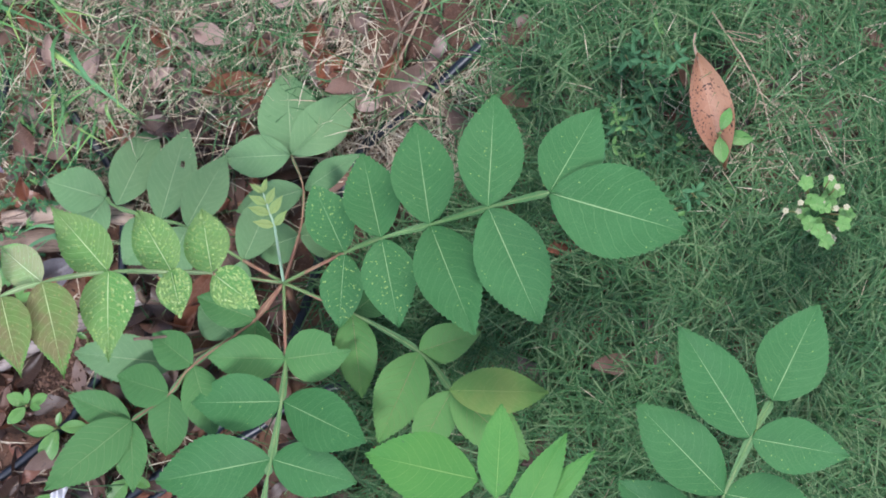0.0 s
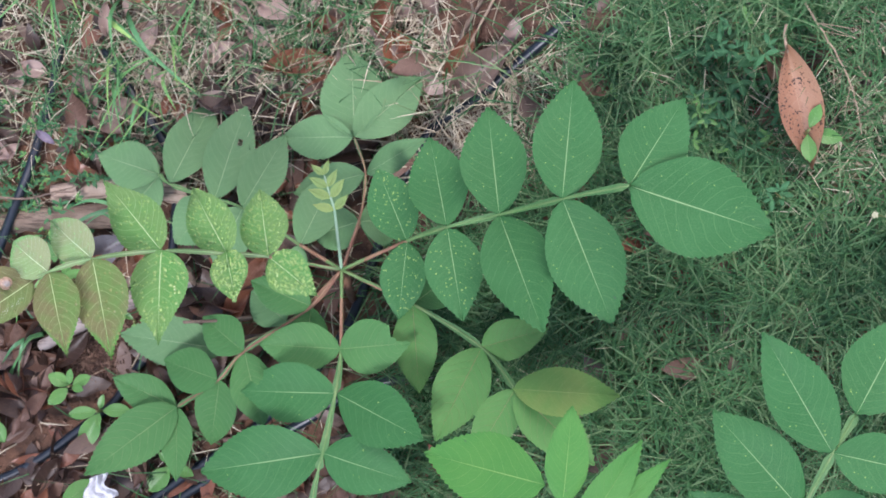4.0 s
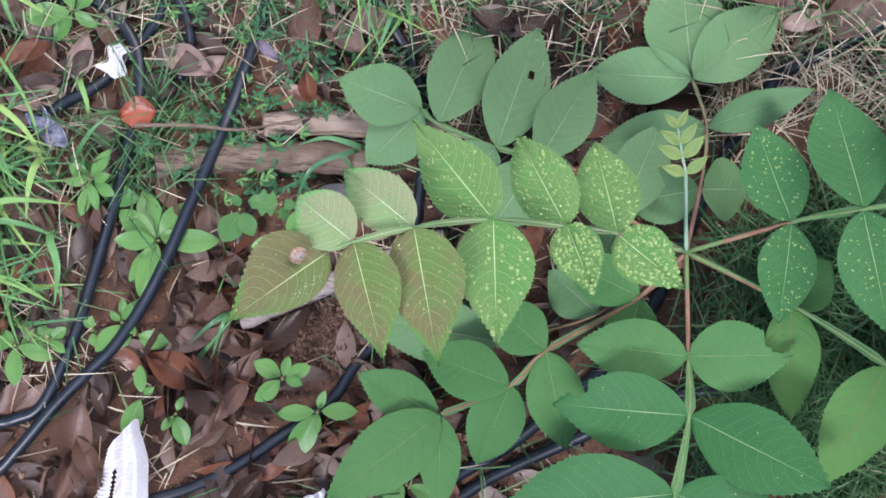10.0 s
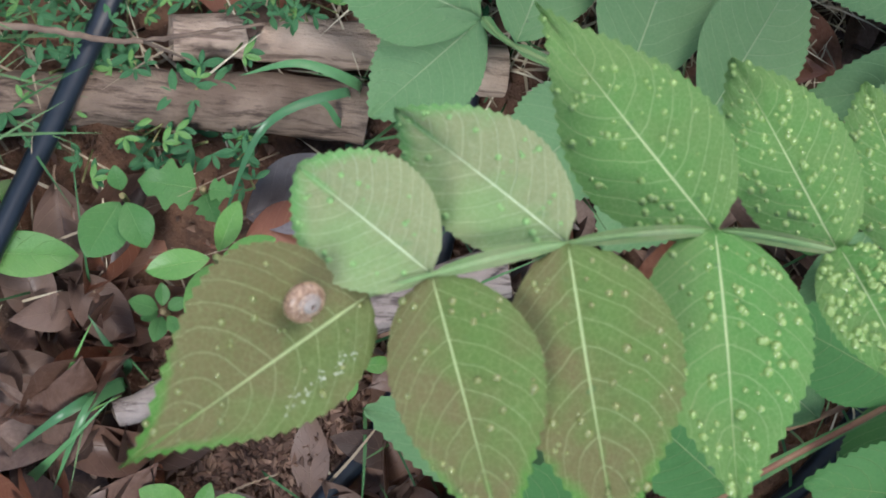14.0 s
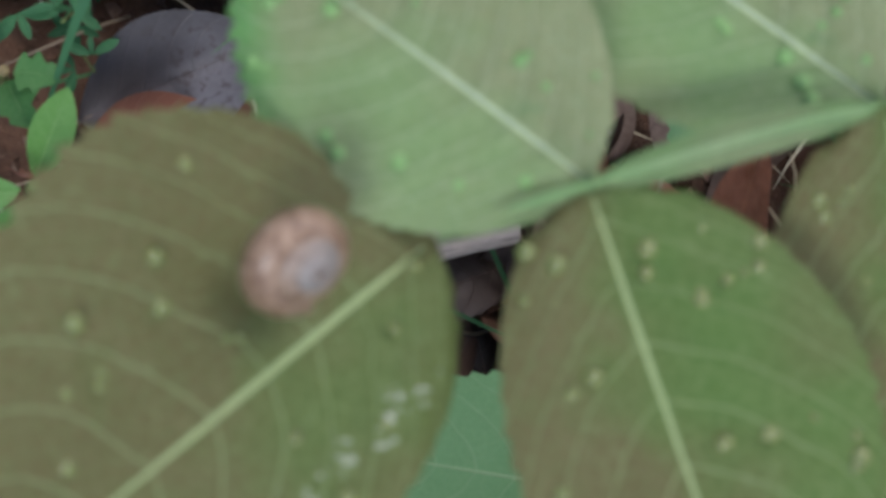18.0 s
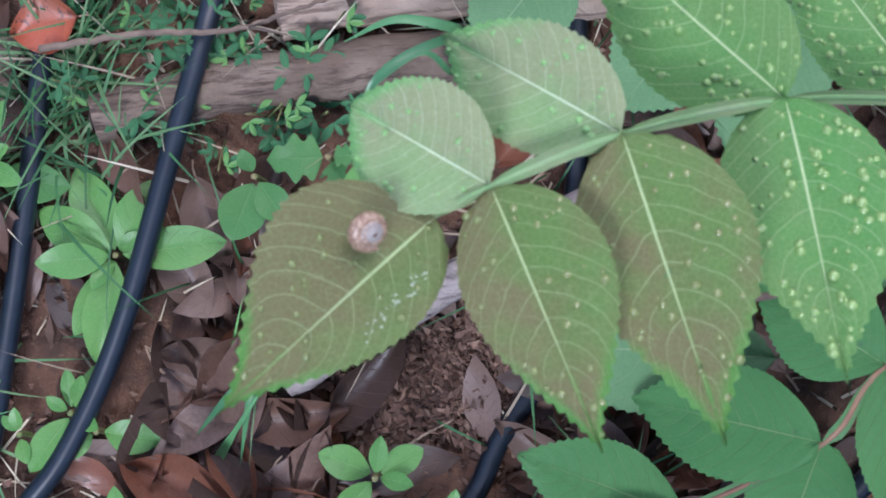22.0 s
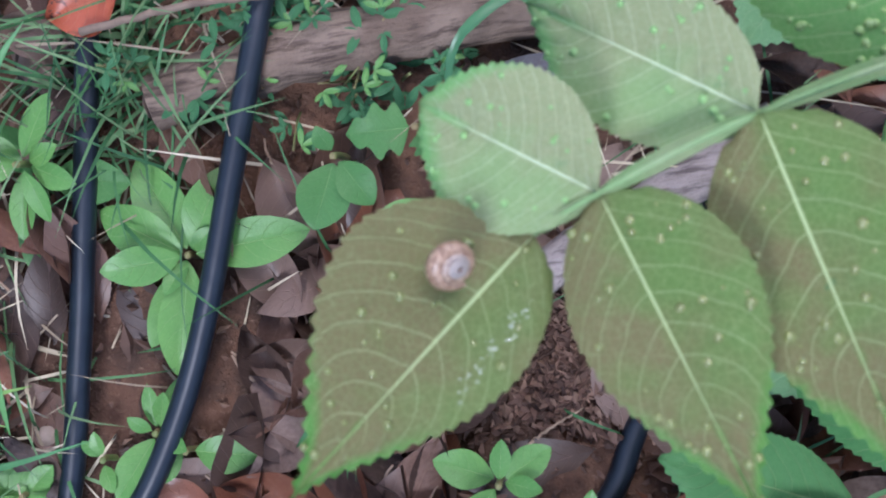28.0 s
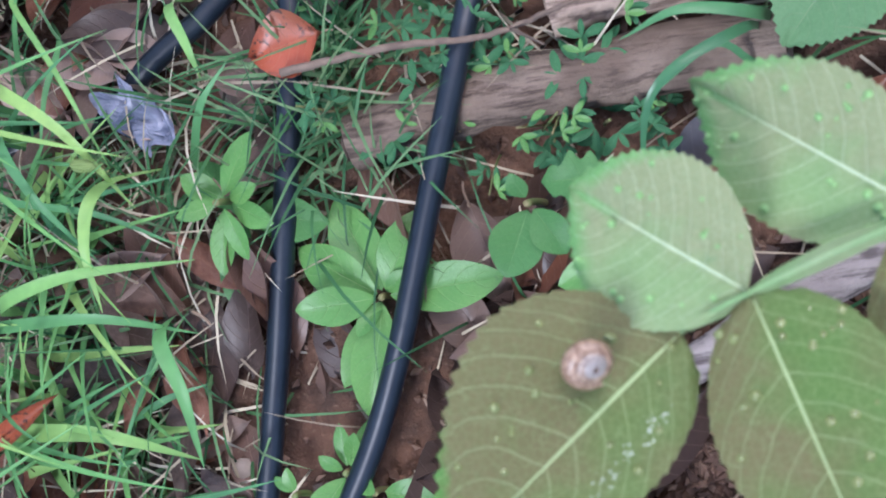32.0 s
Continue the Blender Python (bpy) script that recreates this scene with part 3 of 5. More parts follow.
LOW_LEFT_LEAFLETS = [
    (4, (-0.0729, -0.1290, 0.0891), 0.0405),
    (4, (-0.0591, -0.0556, 0.0643), 0.0289),
    (4, (-0.0059, -0.1347, 0.0719), 0.0259),
    (3, (-0.0222, -0.0418, 0.0534), 0.0352),
    (3, (0.0155, -0.1089, 0.0463), 0.0339),
    (2, (0.0150, -0.0080, 0.0809), 0.0320),
    (2, (0.0643, -0.0917, 0.0884), 0.0342),
    (1, (0.0553, 0.0189, 0.0956), 0.0298),
    (1, (0.0935, -0.0462, 0.0821), 0.0317),
]
UPPER_NODES = [ (0.1258, 0.0270, 0.1015), (0.1357, 0.0650, 0.0797), (0.1390, 0.1023, 0.0719), (0.1296, 0.1310, 0.0676) ]
UPPER_LEAFLETS = [
    (3, (0.1231, 0.2037, 0.0451), 0.0526),
    (3, (0.1815, 0.1786, 0.0610), 0.0401),
    (3, (0.0691, 0.1333, 0.0496), 0.0351),
    (2, (0.1895, 0.1230, 0.1198), 0.0218),
    (2, (0.0765, 0.0891, 0.0458), 0.0301),
    (1, (0.0941, 0.0549, 0.0531), 0.0344),
    (1, (0.1690, 0.0677, 0.0598), 0.0380),
]
UPPER_LEFT_NODES = [ (0.1258, 0.0270, 0.1015), (0.0901, 0.0470, 0.0785), (0.0409, 0.0769, 0.0585), (0.0163, 0.0844, 0.0509), (-0.0195, 0.0967, 0.0472), (-0.0299, 0.1052, 0.0421) ]
UPPER_LEFT_LEAFLETS = [
    (5, (-0.0822, 0.1222, 0.0355), 0.0385),
    (5, (-0.0620, 0.0711, 0.0294), 0.0350),
    (4, (0.0060, 0.1673, 0.0207), 0.0397),
    (3, (0.0388, 0.1603, 0.0393), 0.0396),
    (2, (0.0731, 0.1352, 0.0523), 0.0353),
    (1, (0.1139, 0.1046, 0.0619), 0.0342),
    (3, (-0.0180, 0.0500, 0.0401), 0.0400),
    (2, (0.0150, 0.0340, 0.0468), 0.0390),
    (1, (0.0794, 0.0116, 0.0595), 0.0222),
]
LOW_RIGHT_NODES = [ (0.1258, 0.0270, 0.1015), (0.1818, 0.0011, 0.1231), (0.2336, -0.0300, 0.1412), (0.2592, -0.0588, 0.1744) ]
LOW_RIGHT_LEAFLETS = [
    (3, (0.3307, -0.0607, 0.2403), 0.0336),
    (3, (0.2291, -0.1092, 0.1683), 0.0294),
    (3, (0.3139, -0.1095, 0.1907), 0.0373),
    (2, (0.2807, -0.0169, 0.1648), 0.0293),
    (2, (0.2004, -0.0976, 0.1426), 0.0399),
    (1, (0.1869, -0.0644, 0.1242), 0.0329),
    (1, (0.2129, 0.0277, 0.0938), 0.0328),
]
YELLOW_NODES = [ (0.2993, -0.1552, 0.2927), (0.2943, -0.1257, 0.3046), (0.2851, -0.1136, 0.3025) ]
YELLOW_LEAFLETS = [
    (2, (0.2016, -0.0978, 0.2594), 0.0480),
    (1, (0.3001, -0.0648, 0.3051), 0.0267),
    (0, (0.3406, -0.0847, 0.3429), 0.0246),
    (0, (0.3590, -0.0960, 0.3193), 0.0201),
]
FAR_RIGHT_NODES = [ (0.4321, -0.1696, 0.2252), (0.4459, -0.1325, 0.2480), (0.4639, -0.0950, 0.2591), (0.4798, -0.0709, 0.2503) ]
FAR_RIGHT_LEAFLETS = [
    (3, (0.5154, -0.0068, 0.2481), 0.0477),
    (2, (0.4190, -0.0193, 0.2770), 0.0422),
    (2, (0.5275, -0.1084, 0.2664), 0.0377),
    (1, (0.3892, -0.0694, 0.2592), 0.0441),
    (1, (0.5088, -0.1470, 0.2433), 0.0388),
    (0, (0.3754, -0.1240, 0.2199), 0.0401),
]


def compound(nodes, rows, wing, mat_of, label, rng, petiole=M_RACHIS, parent=None, radius=0.0011, eaten={}, shape_of=None, wing_material=None, skew_of=None, **more):
    leaf = rachis(parent or shrub, nodes, wing, petiole, "compound_leaf", label, radius, wing_material=wing_material)
    for k, (n, tip, width) in enumerate(rows):
        spec = mat_of(k)
        leaflet(leaf, nodes[n], tip, width, spec[0], rng, *spec[1:], bites=eaten.get(k, ()), profile=shape_of(k) if shape_of else None, skew=skew_of(k) if skew_of else 0.0, **more)
    return leaf


GALL_SPEC = [(M_OLIVE, 75, 0.0008), (M_PALE, 50, 0.0007), (M_OLIVE, 80, 0.0009), (M_PALE, 60, 0.0008), (M_OLIVE, 95, 0.0010),
             (M_GALLED, 130, 0.0010), (M_GALLED, 170, 0.0011), (M_GALLED, 210, 0.0010), (M_GALLED, 420, 0.0011), (M_GALLED, 260, 0.0010), (M_GALLED, 380, 0.0011)]
compound(GALL_NODES, GALL_LEAFLETS, 0.0019, lambda k: GALL_SPEC[k], "bronze-tinged compound leaf covered in yellow galls", random.Random(5), petiole=M_RACHIS_PALE, radius=0.0008, pillow=0.0013, wing_material=M_WING_PALE, skew_of=lambda k: (0.24, 0.0, -0.1, 0.0, -0.08)[k] if k < 5 else 0.0, shape_of=lambda k: ovate(0.34, 1.55, 0.45) if k == 0 else ovate(0.46, 0.7, 0.55) if k == 1 else ovate(0.42, 0.95, 0.5) if k in (3, 7, 9) else ovate(0.36, 1.4, 0.48))
compound(RIGHT_NODES, RIGHT_LEAFLETS, 0.0029, lambda k: (M_DEEP, 110, 0.0007) if k in (5, 8, 9) else (M_DEEP, 34, 0.0005), "deep green compound leaf with winged rachis", random.Random(6))
compound(LOWER_NODES, LOWER_LEAFLETS, 0.0035, lambda k: (M_DEEP, 12, 0.0005) if k not in (0, 1) else (M_MID,), "deep green compound leaf with chewed leaflets", random.Random(7), eaten={1: ((0.86, 0.75, 0.13, 0.5),), 2: ((0.80, -0.95, 0.06, 0.5),)})
compound(LOW_LEFT_NODES, LOW_LEFT_LEAFLETS, 0.0025, lambda k: (M_MID,), "mid green lower compound leaf on a red stalk", random.Random(8), petiole=M_PETIOLE)
compound([APEX, (0.08, -0.012, 0.075), (0.0254, -0.0331, 0.045)], [(2, (-0.0577, -0.0218, 0.05), 0.040), (1, (0.05, 0.012, 0.07), 0.032)], 0.0012, lambda k: (M_DULL,), "pale green lower compound leaf under the galled one", random.Random(15), petiole=M_PETIOLE, radius=0.0009)
compound(UPPER_NODES, UPPER_LEAFLETS, 0.0014, lambda k: (M_DULL,), "dull green compound leaf", random.Random(9), petiole=M_PETIOLE, radius=0.001)
compound(UPPER_LEFT_NODES, UPPER_LEFT_LEAFLETS, 0.0022, lambda k: (M_DULL,), "dull green compound leaf under the galled one", random.Random(10), eaten={3: ((0.62, -0.3, 0.035, 0.11),)})
compound(LOW_RIGHT_NODES, LOW_RIGHT_LEAFLETS, 0.003, lambda k: (M_YELLOW,) if k == 0 else (M_LOWR,) if k != 6 else (M_MID,), "yellowing compound leaf", random.Random(12))
for nodes in (RIGHT_NODES, LOWER_NODES, LOW_LEFT_NODES, UPPER_NODES, UPPER_LEFT_NODES, LOW_RIGHT_NODES, GALL_NODES):
    a, b = Vector(nodes[0]), Vector(nodes[1])
    pts = spline([APEX - Vector((0, 0, 0.012)), a.lerp(b, 0.3) + Vector((0, 0, -0.001)), b], 6)
    part("petiole", smooth(mesh_from("petiole", *tube(pts, 0.0014, 7))), M_PETIOLE, shrub, "reddish leaf stalk")

# the young shoot
SHOOT = [(0.1258, 0.0270, 0.1015), (0.1232, 0.0514, 0.1063), (0.1212, 0.0714, 0.1102), (0.1187, 0.0803, 0.1124), (0.1166, 0.0881, 0.1143), (0.1142, 0.0971, 0.1165)]
pts = spline(SHOOT, 6)
shoot = part("shoot", smooth(mesh_from("shoot", *tube(pts, [0.0014 - 0.0010 * i / len(pts) for i in range(len(pts))], 7))), M_STEMPALE, shrub, "pale downy young shoot")
for k, (size, ang) in enumerate(((0.0165, 62), (0.018, 55), (0.0155, 48), (0.012, 38))):
    at = Vector(SHOOT[2 + k]) if k < 3 else Vector(SHOOT[5])
    d = (Vector(SHOOT[3]) - Vector(SHOOT[2])).normalized()
    for sgn in (-1, 1):
        way = Matrix.Rotation(radians(sgn * ang), 3, "Z") @ d
        leaflet(shoot, at, at + way * size + Vector((0, 0, 0.003)), size * 0.42, M_SHOOT, RNG, profile=ovate(0.4, 1.2, 0.8), fold=0.4)

# branches of a neighbouring shrub
second = thing("sumac_sapling", (0.33, -0.26, gz(0.33, -0.26)), "sumac sapling with bright and deep green compound leaves", "shrub")
part("stem", smooth(mesh_from("stem", *tube(spline([(0.33, -0.26, gz(0.33, -0.26) - 0.01), (0.345, -0.24, 0.16), (0.35, -0.225, 0.22)], 6), 0.003, 8))), M_PETIOLE, second)
compound(YELLOW_NODES, YELLOW_LEAFLETS, 0.003, lambda k: (M_BRIGHT,), "bright green compound leaf", random.Random(13), parent=second)
compound(FAR_RIGHT_NODES, FAR_RIGHT_LEAFLETS, 0.0035, lambda k: (M_DEEP, 26, 0.0005), "deep green compound leaf", random.Random(14), parent=second)
for nodes in (YELLOW_NODES, FAR_RIGHT_NODES):
    part("petiole", smooth(mesh_from("petiole", *tube(spline([(0.35, -0.225, 0.22), Vector(nodes[0]).lerp(Vector((0.35, -0.225, 0.22)), 0.5) + Vector((0, 0, 0.008)), nodes[0]], 6), 0.0015, 7))), M_RACHIS, second)

# snail shell on the galled leaf
def build_shell(at, radius):
    ob = thing("snail_shell", at, "small brown coiled snail shell on a bronze leaflet", "shell")
    verts, faces, uvs = [], [], []
    turns, seg, sides = 3.6, 90, 14
    for i in range(seg + 1):
        t = i / seg
        th = turns * 2 * math.pi * t
        g = math.exp(1.75 * (t - 1))
        R, r = 0.64 * g, 0.38 * g
        drop = 0.75 * (1 - g)
        for k in range(sides):
            a = 2 * math.pi * k / sides
            verts.append(((R + r * math.cos(a)) * math.cos(th) * radius, (R + r * math.cos(a)) * math.sin(th) * radius, (drop + 1.05 * r * math.sin(a)) * radius))
            uvs.append((t, k / sides))
    for i in range(seg):
        for k in range(sides):
            faces.append((i * sides + k, (i + 1) * sides + k, (i + 1) * sides + (k + 1) % sides, i * sides + (k + 1) % sides))
    faces.append(tuple(range(seg * sides, (seg + 1) * sides)))
    part("coil", smooth(mesh_from("coil", verts, faces, uvs)), M_SHELL, ob, "", Matrix.Translation(Vector(at) + Vector((0, 0, radius * 0.3))) @ Matrix.Rotation(radians(38), 4, Vector((1, 1, 0))) @ Matrix.Rotation(radians(75), 4, "Z"))
    return ob


build_shell((-0.0908, 0.0132, 0.2143), 0.0057)


def slime():
    rng = random.Random(77)
    verts, faces = [], []
    a, b = Vector(SLIME_A), Vector(SLIME_B)
    for k in range(46):
        c = a.lerp(b, rng.random()) + Vector((rng.gauss(0, 0.0009), rng.gauss(0, 0.0009), 0))
        r, o = rng.uniform(0.00008, 0.00026), len(verts)
        verts += [(c.x + r * math.cos(t) * 1.6, c.y + r * math.sin(t), c.z) for t in [k2 * math.pi / 4 for k2 in range(8)]] + [(c.x, c.y, c.z + r * 0.5)]
        faces += [(o + i, o + (i + 1) % 8, o + 8) for i in range(8)]
    ob = new("slime_trail", smooth(mesh_from("slime_trail", verts, faces)))
    ob.data.materials.append(M_WET)
    tagged(ob, "glistening dried slime on the bronze leaflet", "slime", kind="stuff")


SLIME_A, SLIME_B = (-0.0796, 0.0031, 0.2145), (-0.0929, -0.0099, 0.2195)
slime()

# ------------------------------------------------------------------ hoses, logs, twigs
HOSE_LINE = []


def hose(points, radius, label):
    raw = spline(points, 10)
    HOSE_LINE.extend((p.x, p.y) for p in raw)
    rise = [p.z + gz(p.x, p.y) for p in raw]
    even = rise
    for _ in range(3):
        even = [sum(even[max(0, i - 6):i + 7]) / len(even[max(0, i - 6):i + 7]) for i in range(len(even))]
    pts = [Vector((p.x, p.y, z + radius * 0.9)) for p, z in zip(raw, even)]
    ob = new("drip_hose", smooth(mesh_from("drip_hose", *tube(pts, radius, 14))))
    ob.data.materials.append(M_HOSE)
    return tagged(ob, label, "hose", "drip irrigation hoses")


H_LABEL = "black plastic drip irrigation hose lying on leaf litter"
HR = 0.0038
hose([(-0.40, 0.125, 0), (-0.33, 0.148, 0), (-0.286, 0.158, 0), (-0.2595, 0.1666, 0.002), (-0.2321, 0.1612, 0.006), (-0.2116, 0.1392, 0.008), (-0.2060, 0.1130, 0.01), (-0.2085, 0.0860, 0.01), (-0.2145, 0.0500, 0.01), (-0.2215, 0.0180, 0.008), (-0.2290, -0.0120, 0.006), (-0.2390, -0.0500, 0.004), (-0.2548, -0.0890, 0.002), (-0.2717, -0.1001, 0), (-0.2946, -0.1061, 0), (-0.40, -0.13, 0)], HR, H_LABEL)
hose([(-0.120, 0.22, 0), (-0.130, 0.17, 0), (-0.1400, 0.1300, 0.004), (-0.1480, 0.1000, 0.017), (-0.1555, 0.0770, 0.021), (-0.1690, 0.0400, 0.016), (-0.1830, 0.0030, 0.013), (-0.1960, -0.0250, 0.011), (-0.2120, -0.0510, 0.011), (-0.2260, -0.0665, 0.010), (-0.2468, -0.0901, 0.008), (-0.2683, -0.1182, 0.004), (-0.2899, -0.1425, 0.002), (-0.37, -0.22, 0)], HR, H_LABEL)
hose([(-0.42, 0.055, 0), (-0.33, 0.074, 0.002), (-0.2855, 0.0815, 0.004), (-0.2690, 0.0868, 0.006), (-0.2520, 0.0990, 0.008), (-0.2330, 0.1110, 0.006), (-0.2168, 0.1292, 0.002), (-0.2006, 0.1514, 0.004), (-0.1904, 0.1752, 0.002), (-0.175, 0.23, 0), (-0.16, 0.34, 0)], HR, H_LABEL)
hose([(-0.40, -0.165, 0), (-0.30, -0.157, 0), (-0.2339, -0.1541, 0), (-0.1765, -0.1432, 0), (-0.1387, -0.1255, 0), (-0.1016, -0.0983, 0), (-0.0760, -0.0780, 0), (-0.0640, -0.0580, 0), (-0.045, -0.03, 0), (-0.032, 0.02, 0), (-0.027, 0.07, 0), (-0.026, 0.105, 0.002), (-0.037, 0.138, 0.004), (-0.053, 0.162, 0.004), (-0.085, 0.21, 0)], HR, H_LABEL)
hose([(-0.16, -0.27, 0), (-0.09, -0.20, 0), (-0.0405, -0.1545, 0), (-0.0142, -0.1346, 0), (0.0110, -0.1180, 0), (0.0480, -0.0910, 0), (0.115, -0.02, 0), (0.155, 0.08, 0), (0.185, 0.136, 0), (0.224, 0.160, 0), (0.2765, 0.199, 0), (0.36, 0.265, 0), (0.5, 0.37, 0)], HR * 1.1, H_LABEL)
hose([(-0.13, -0.27, 0), (-0.06, -0.185, 0), (-0.0245, -0.1571, 0), (0.0014, -0.1404, 0), (0.0300, -0.1200, 0), (0.085, -0.09, 0), (0.14, -0.06, 0), (0.24, -0.05, 0)], HR * 1.05, H_LABEL)
hose([(-0.182, 0.118, 0), (-0.176, 0.14, 0.006), (-0.182, 0.162, 0.008), (-0.2, 0.18, 0.006), (-0.235, 0.192, 0.002), (-0.30, 0.2, 0)], HR * 0.8, H_LABEL)


def log(a, b, ra, rb, label, name="log", bend=0.004, seed=1, material=None):
    rng = random.Random(seed)
    a, b = Vector(a), Vector(b)
    n = 16
    pts = [a.lerp(b, i / n) + Vector((rng.uniform(-1, 1), rng.uniform(-1, 1), rng.uniform(-1, 1))) * bend * 0.25 + Vector((0, bend * math.sin(math.pi * i / n), 0)) for i in range(n + 1)]
    ob = thing(name, tuple(a), label, "log" if name == "log" else "stick")
    part("bark", smooth(mesh_from("bark", *tube(pts, [ra + (rb - ra) * i / n for i in range(n + 1)], 14, 0.045, rng, False))), material or M_BARK, ob)
    for p, q, r in ((pts[0], pts[1], ra), (pts[-1], pts[-2], rb)):
        d = (p - q).normalized()
        x = d.cross(Vector((0, 0, 1))).normalized()
        y = d.cross(x)
        vs = [p + d * rng.uniform(-0.0005, 0.0012)]
        for ring in (0.5, 1.0):
            vs += [p + (x * math.cos(t) + y * math.sin(t)) * r * ring * rng.uniform(0.94, 1.02) + d * rng.uniform(-0.001, 0.001) for t in [2 * math.pi * k / 12 for k in range(12)]]
        fs = [(0, 1 + k, 1 + (k + 1) % 12) for k in range(12)] + [(1 + k, 13 + k, 13 + (k + 1) % 12, 1 + (k + 1) % 12) for k in range(12)]
        part("cut_end", mesh_from("cut_end", [tuple(v) for v in vs], fs), M_WOODEND, ob)
    return ob


log((-0.1272, 0.0925, gz(-0.127, 0.093) + 0.008), (-0.015, 0.093, gz(-0.015, 0.092) + 0.008), 0.0075, 0.009, "pale weathered cut branch lying on the ground", seed=3, material=M_PALEWOOD)
log((-0.1915, 0.0640, gz(-0.191, 0.068) + 0.009), (-0.060, 0.0735, gz(-0.055, 0.080) + 0.009), 0.0088, 0.0105, "grey-brown weathered cut branch lying on the ground", seed=4)
log((-0.1345, -0.0325, gz(-0.1345, -0.0325) + 0.016), (-0.010, 0.026, gz(-0.01, 0.026) + 0.018), 0.0046, 0.0088, "pale grey splintered stick under the leaves", "stick", 0.003, 6, M_SPLINTER)
log((-0.180, -0.075, gz(-0.180, -0.075) + 0.003), (-0.150, -0.062, gz(-0.150, -0.062) + 0.004), 0.003, 0.0025, "short grey stick on the litter", "stick", 0.002, 7)


def twig(points, r, label, material=None, forks=0, seed=0, lift=0.004):
    rng = random.Random(seed)
    pts = [Vector((p.x, p.y, gz(p.x, p.y) + lift + 0.002 * math.sin(9 * i))) for i, p in enumerate(spline([(x, y, 0) for x, y in points], 8))]
    verts, faces = tube(pts, [r * (1 - 0.6 * i / len(pts)) for i in range(len(pts))], 6, 0.1, rng)
    for _ in range(forks):
        i = rng.randrange(2, len(pts) - 3)
        d = (pts[i + 1] - pts[i]).normalized()
        s = Matrix.Rotation(rng.choice((-1, 1)) * rng.uniform(0.4, 0.9), 3, "Z") @ d
        q = [pts[i] + s * (0.03 * k / 5) + Vector((0, 0, 0.002 * k)) for k in range(6)]
        v2, f2 = tube(q, [r * 0.5 * (1 - 0.12 * k) for k in range(6)], 5)
        faces += [tuple(a + len(verts) for a in f) for f in f2]
        verts += v2
    ob = new("twig", smooth(mesh_from("twig", [tuple(v) for v in verts], faces)))
    ob.data.materials.append(material or M_TWIG)
    return tagged(ob, label, "twig", "fallen twigs")


twig([(0.190, 0.148), (0.2015, 0.175), (0.2128, 0.2075), (0.2303, 0.2353), (0.26, 0.265)], 0.0026, "dark bare branching twig on soil", None, 4, 1, 0.006)
twig([(-0.205, 0.086), (-0.17, 0.088), (-0.142, 0.087), (-0.118, 0.092), (-0.098, 0.097)], 0.0014, "thin dark twig lying across the hose by the log", None, 1, 2, 0.03)
dead = new("twig", smooth(mesh_from("twig", *tube(spline([(0.085, -0.004, gz(0.085, -0.004) - 0.004), (0.057, -0.008, 0.061), (0.03, -0.011, 0.08), (0.004, -0.0126, 0.095)], 6), [0.0018] * 10 + [0.0013] * 9, 7, 0.1, random.Random(4)))))
dead.data.materials.append(M_TWIG)
tagged(dead, "dark bare dead twig standing under the galled leaf", "twig", "fallen twigs")
twig([(-0.1498, -0.0466), (-0.1345, -0.0572), (-0.1243, -0.0681)], 0.0009, "thin pale dry stalk on brown leaves", M_STRAW, 0, 3)
twig([(-0.097, -0.057), (-0.088, -0.0525), (-0.079, -0.049)], 0.0006, "thin pale dry stalk on brown leaves", M_STRAW, 0, 4)
twig([(0.50, 0.17), (0.53, 0.13), (0.56, 0.09)], 0.0008, "pale forked dry stalk on the grass", M_STRAW, 2, 5, 0.012)
twig([(-0.03, 0.29), (0.0, 0.262), (0.06, 0.258), (0.1, 0.24)], 0.0011, "thin dark twig on dry grass", None, 2, 7, 0.02)
twig([(0.09, 0.3), (0.098, 0.25), (0.085, 0.2)], 0.001, "thin dark twig on dry grass", None, 1, 8, 0.02)
twig([(0.24, 0.3), (0.245, 0.25), (0.225, 0.21), (0.205, 0.18)], 0.0015, "pale branching root on red soil", M_STRAW, 5, 9, 0.012)
twig([(0.46, 0.21), (0.49, 0.16), (0.5, 0.12)], 0.0008, "pale forked dry stalk in grass", M_STRAW, 4, 10, 0.03)
twig([(0.02, 0.26), (0.05, 0.22), (0.07, 0.17)], 0.0013, "dark thin twig on dry grass", None, 2, 6)

# ------------------------------------------------------------------ litter, fallen leaves
def dry_meshes():
    out = []
    for k in range(10):
        rng = random.Random(100 + k)
        v, f, uv = blade_grid(1.0, rng.uniform(0.32, 0.46), ovate(rng.uniform(0.4, 0.55), rng.uniform(0.85, 1.2), 0.8), 16, 8, rng, rng.uniform(-0.3, 0.6), rng.uniform(-0.3, 0.3), 0.19, 0.0, cup=rng.uniform(-0.3, 0.6))
        out.append([(v, f, uv)])
    made = []
    for k, ((v, f, uv),) in enumerate(out):
        for mat in DRY:
            me = smooth(mesh_from("dry_leaf", v, f, uv))
            me.materials.append(mat)
            made.append(me)
    return made


DRY_MESHES = dry_meshes()
LITTER = random.Random(21)
STALK = smooth(mesh_from("stalk", *tube(spline([(-0.16, 0.03, 0.02), (-0.07, 0.0, 0.0), (0.06, 0.0, 0.004)], 4), [0.011] * 4 + [0.013] * 5, 5)))
STALK.materials.append(M_STRAW)


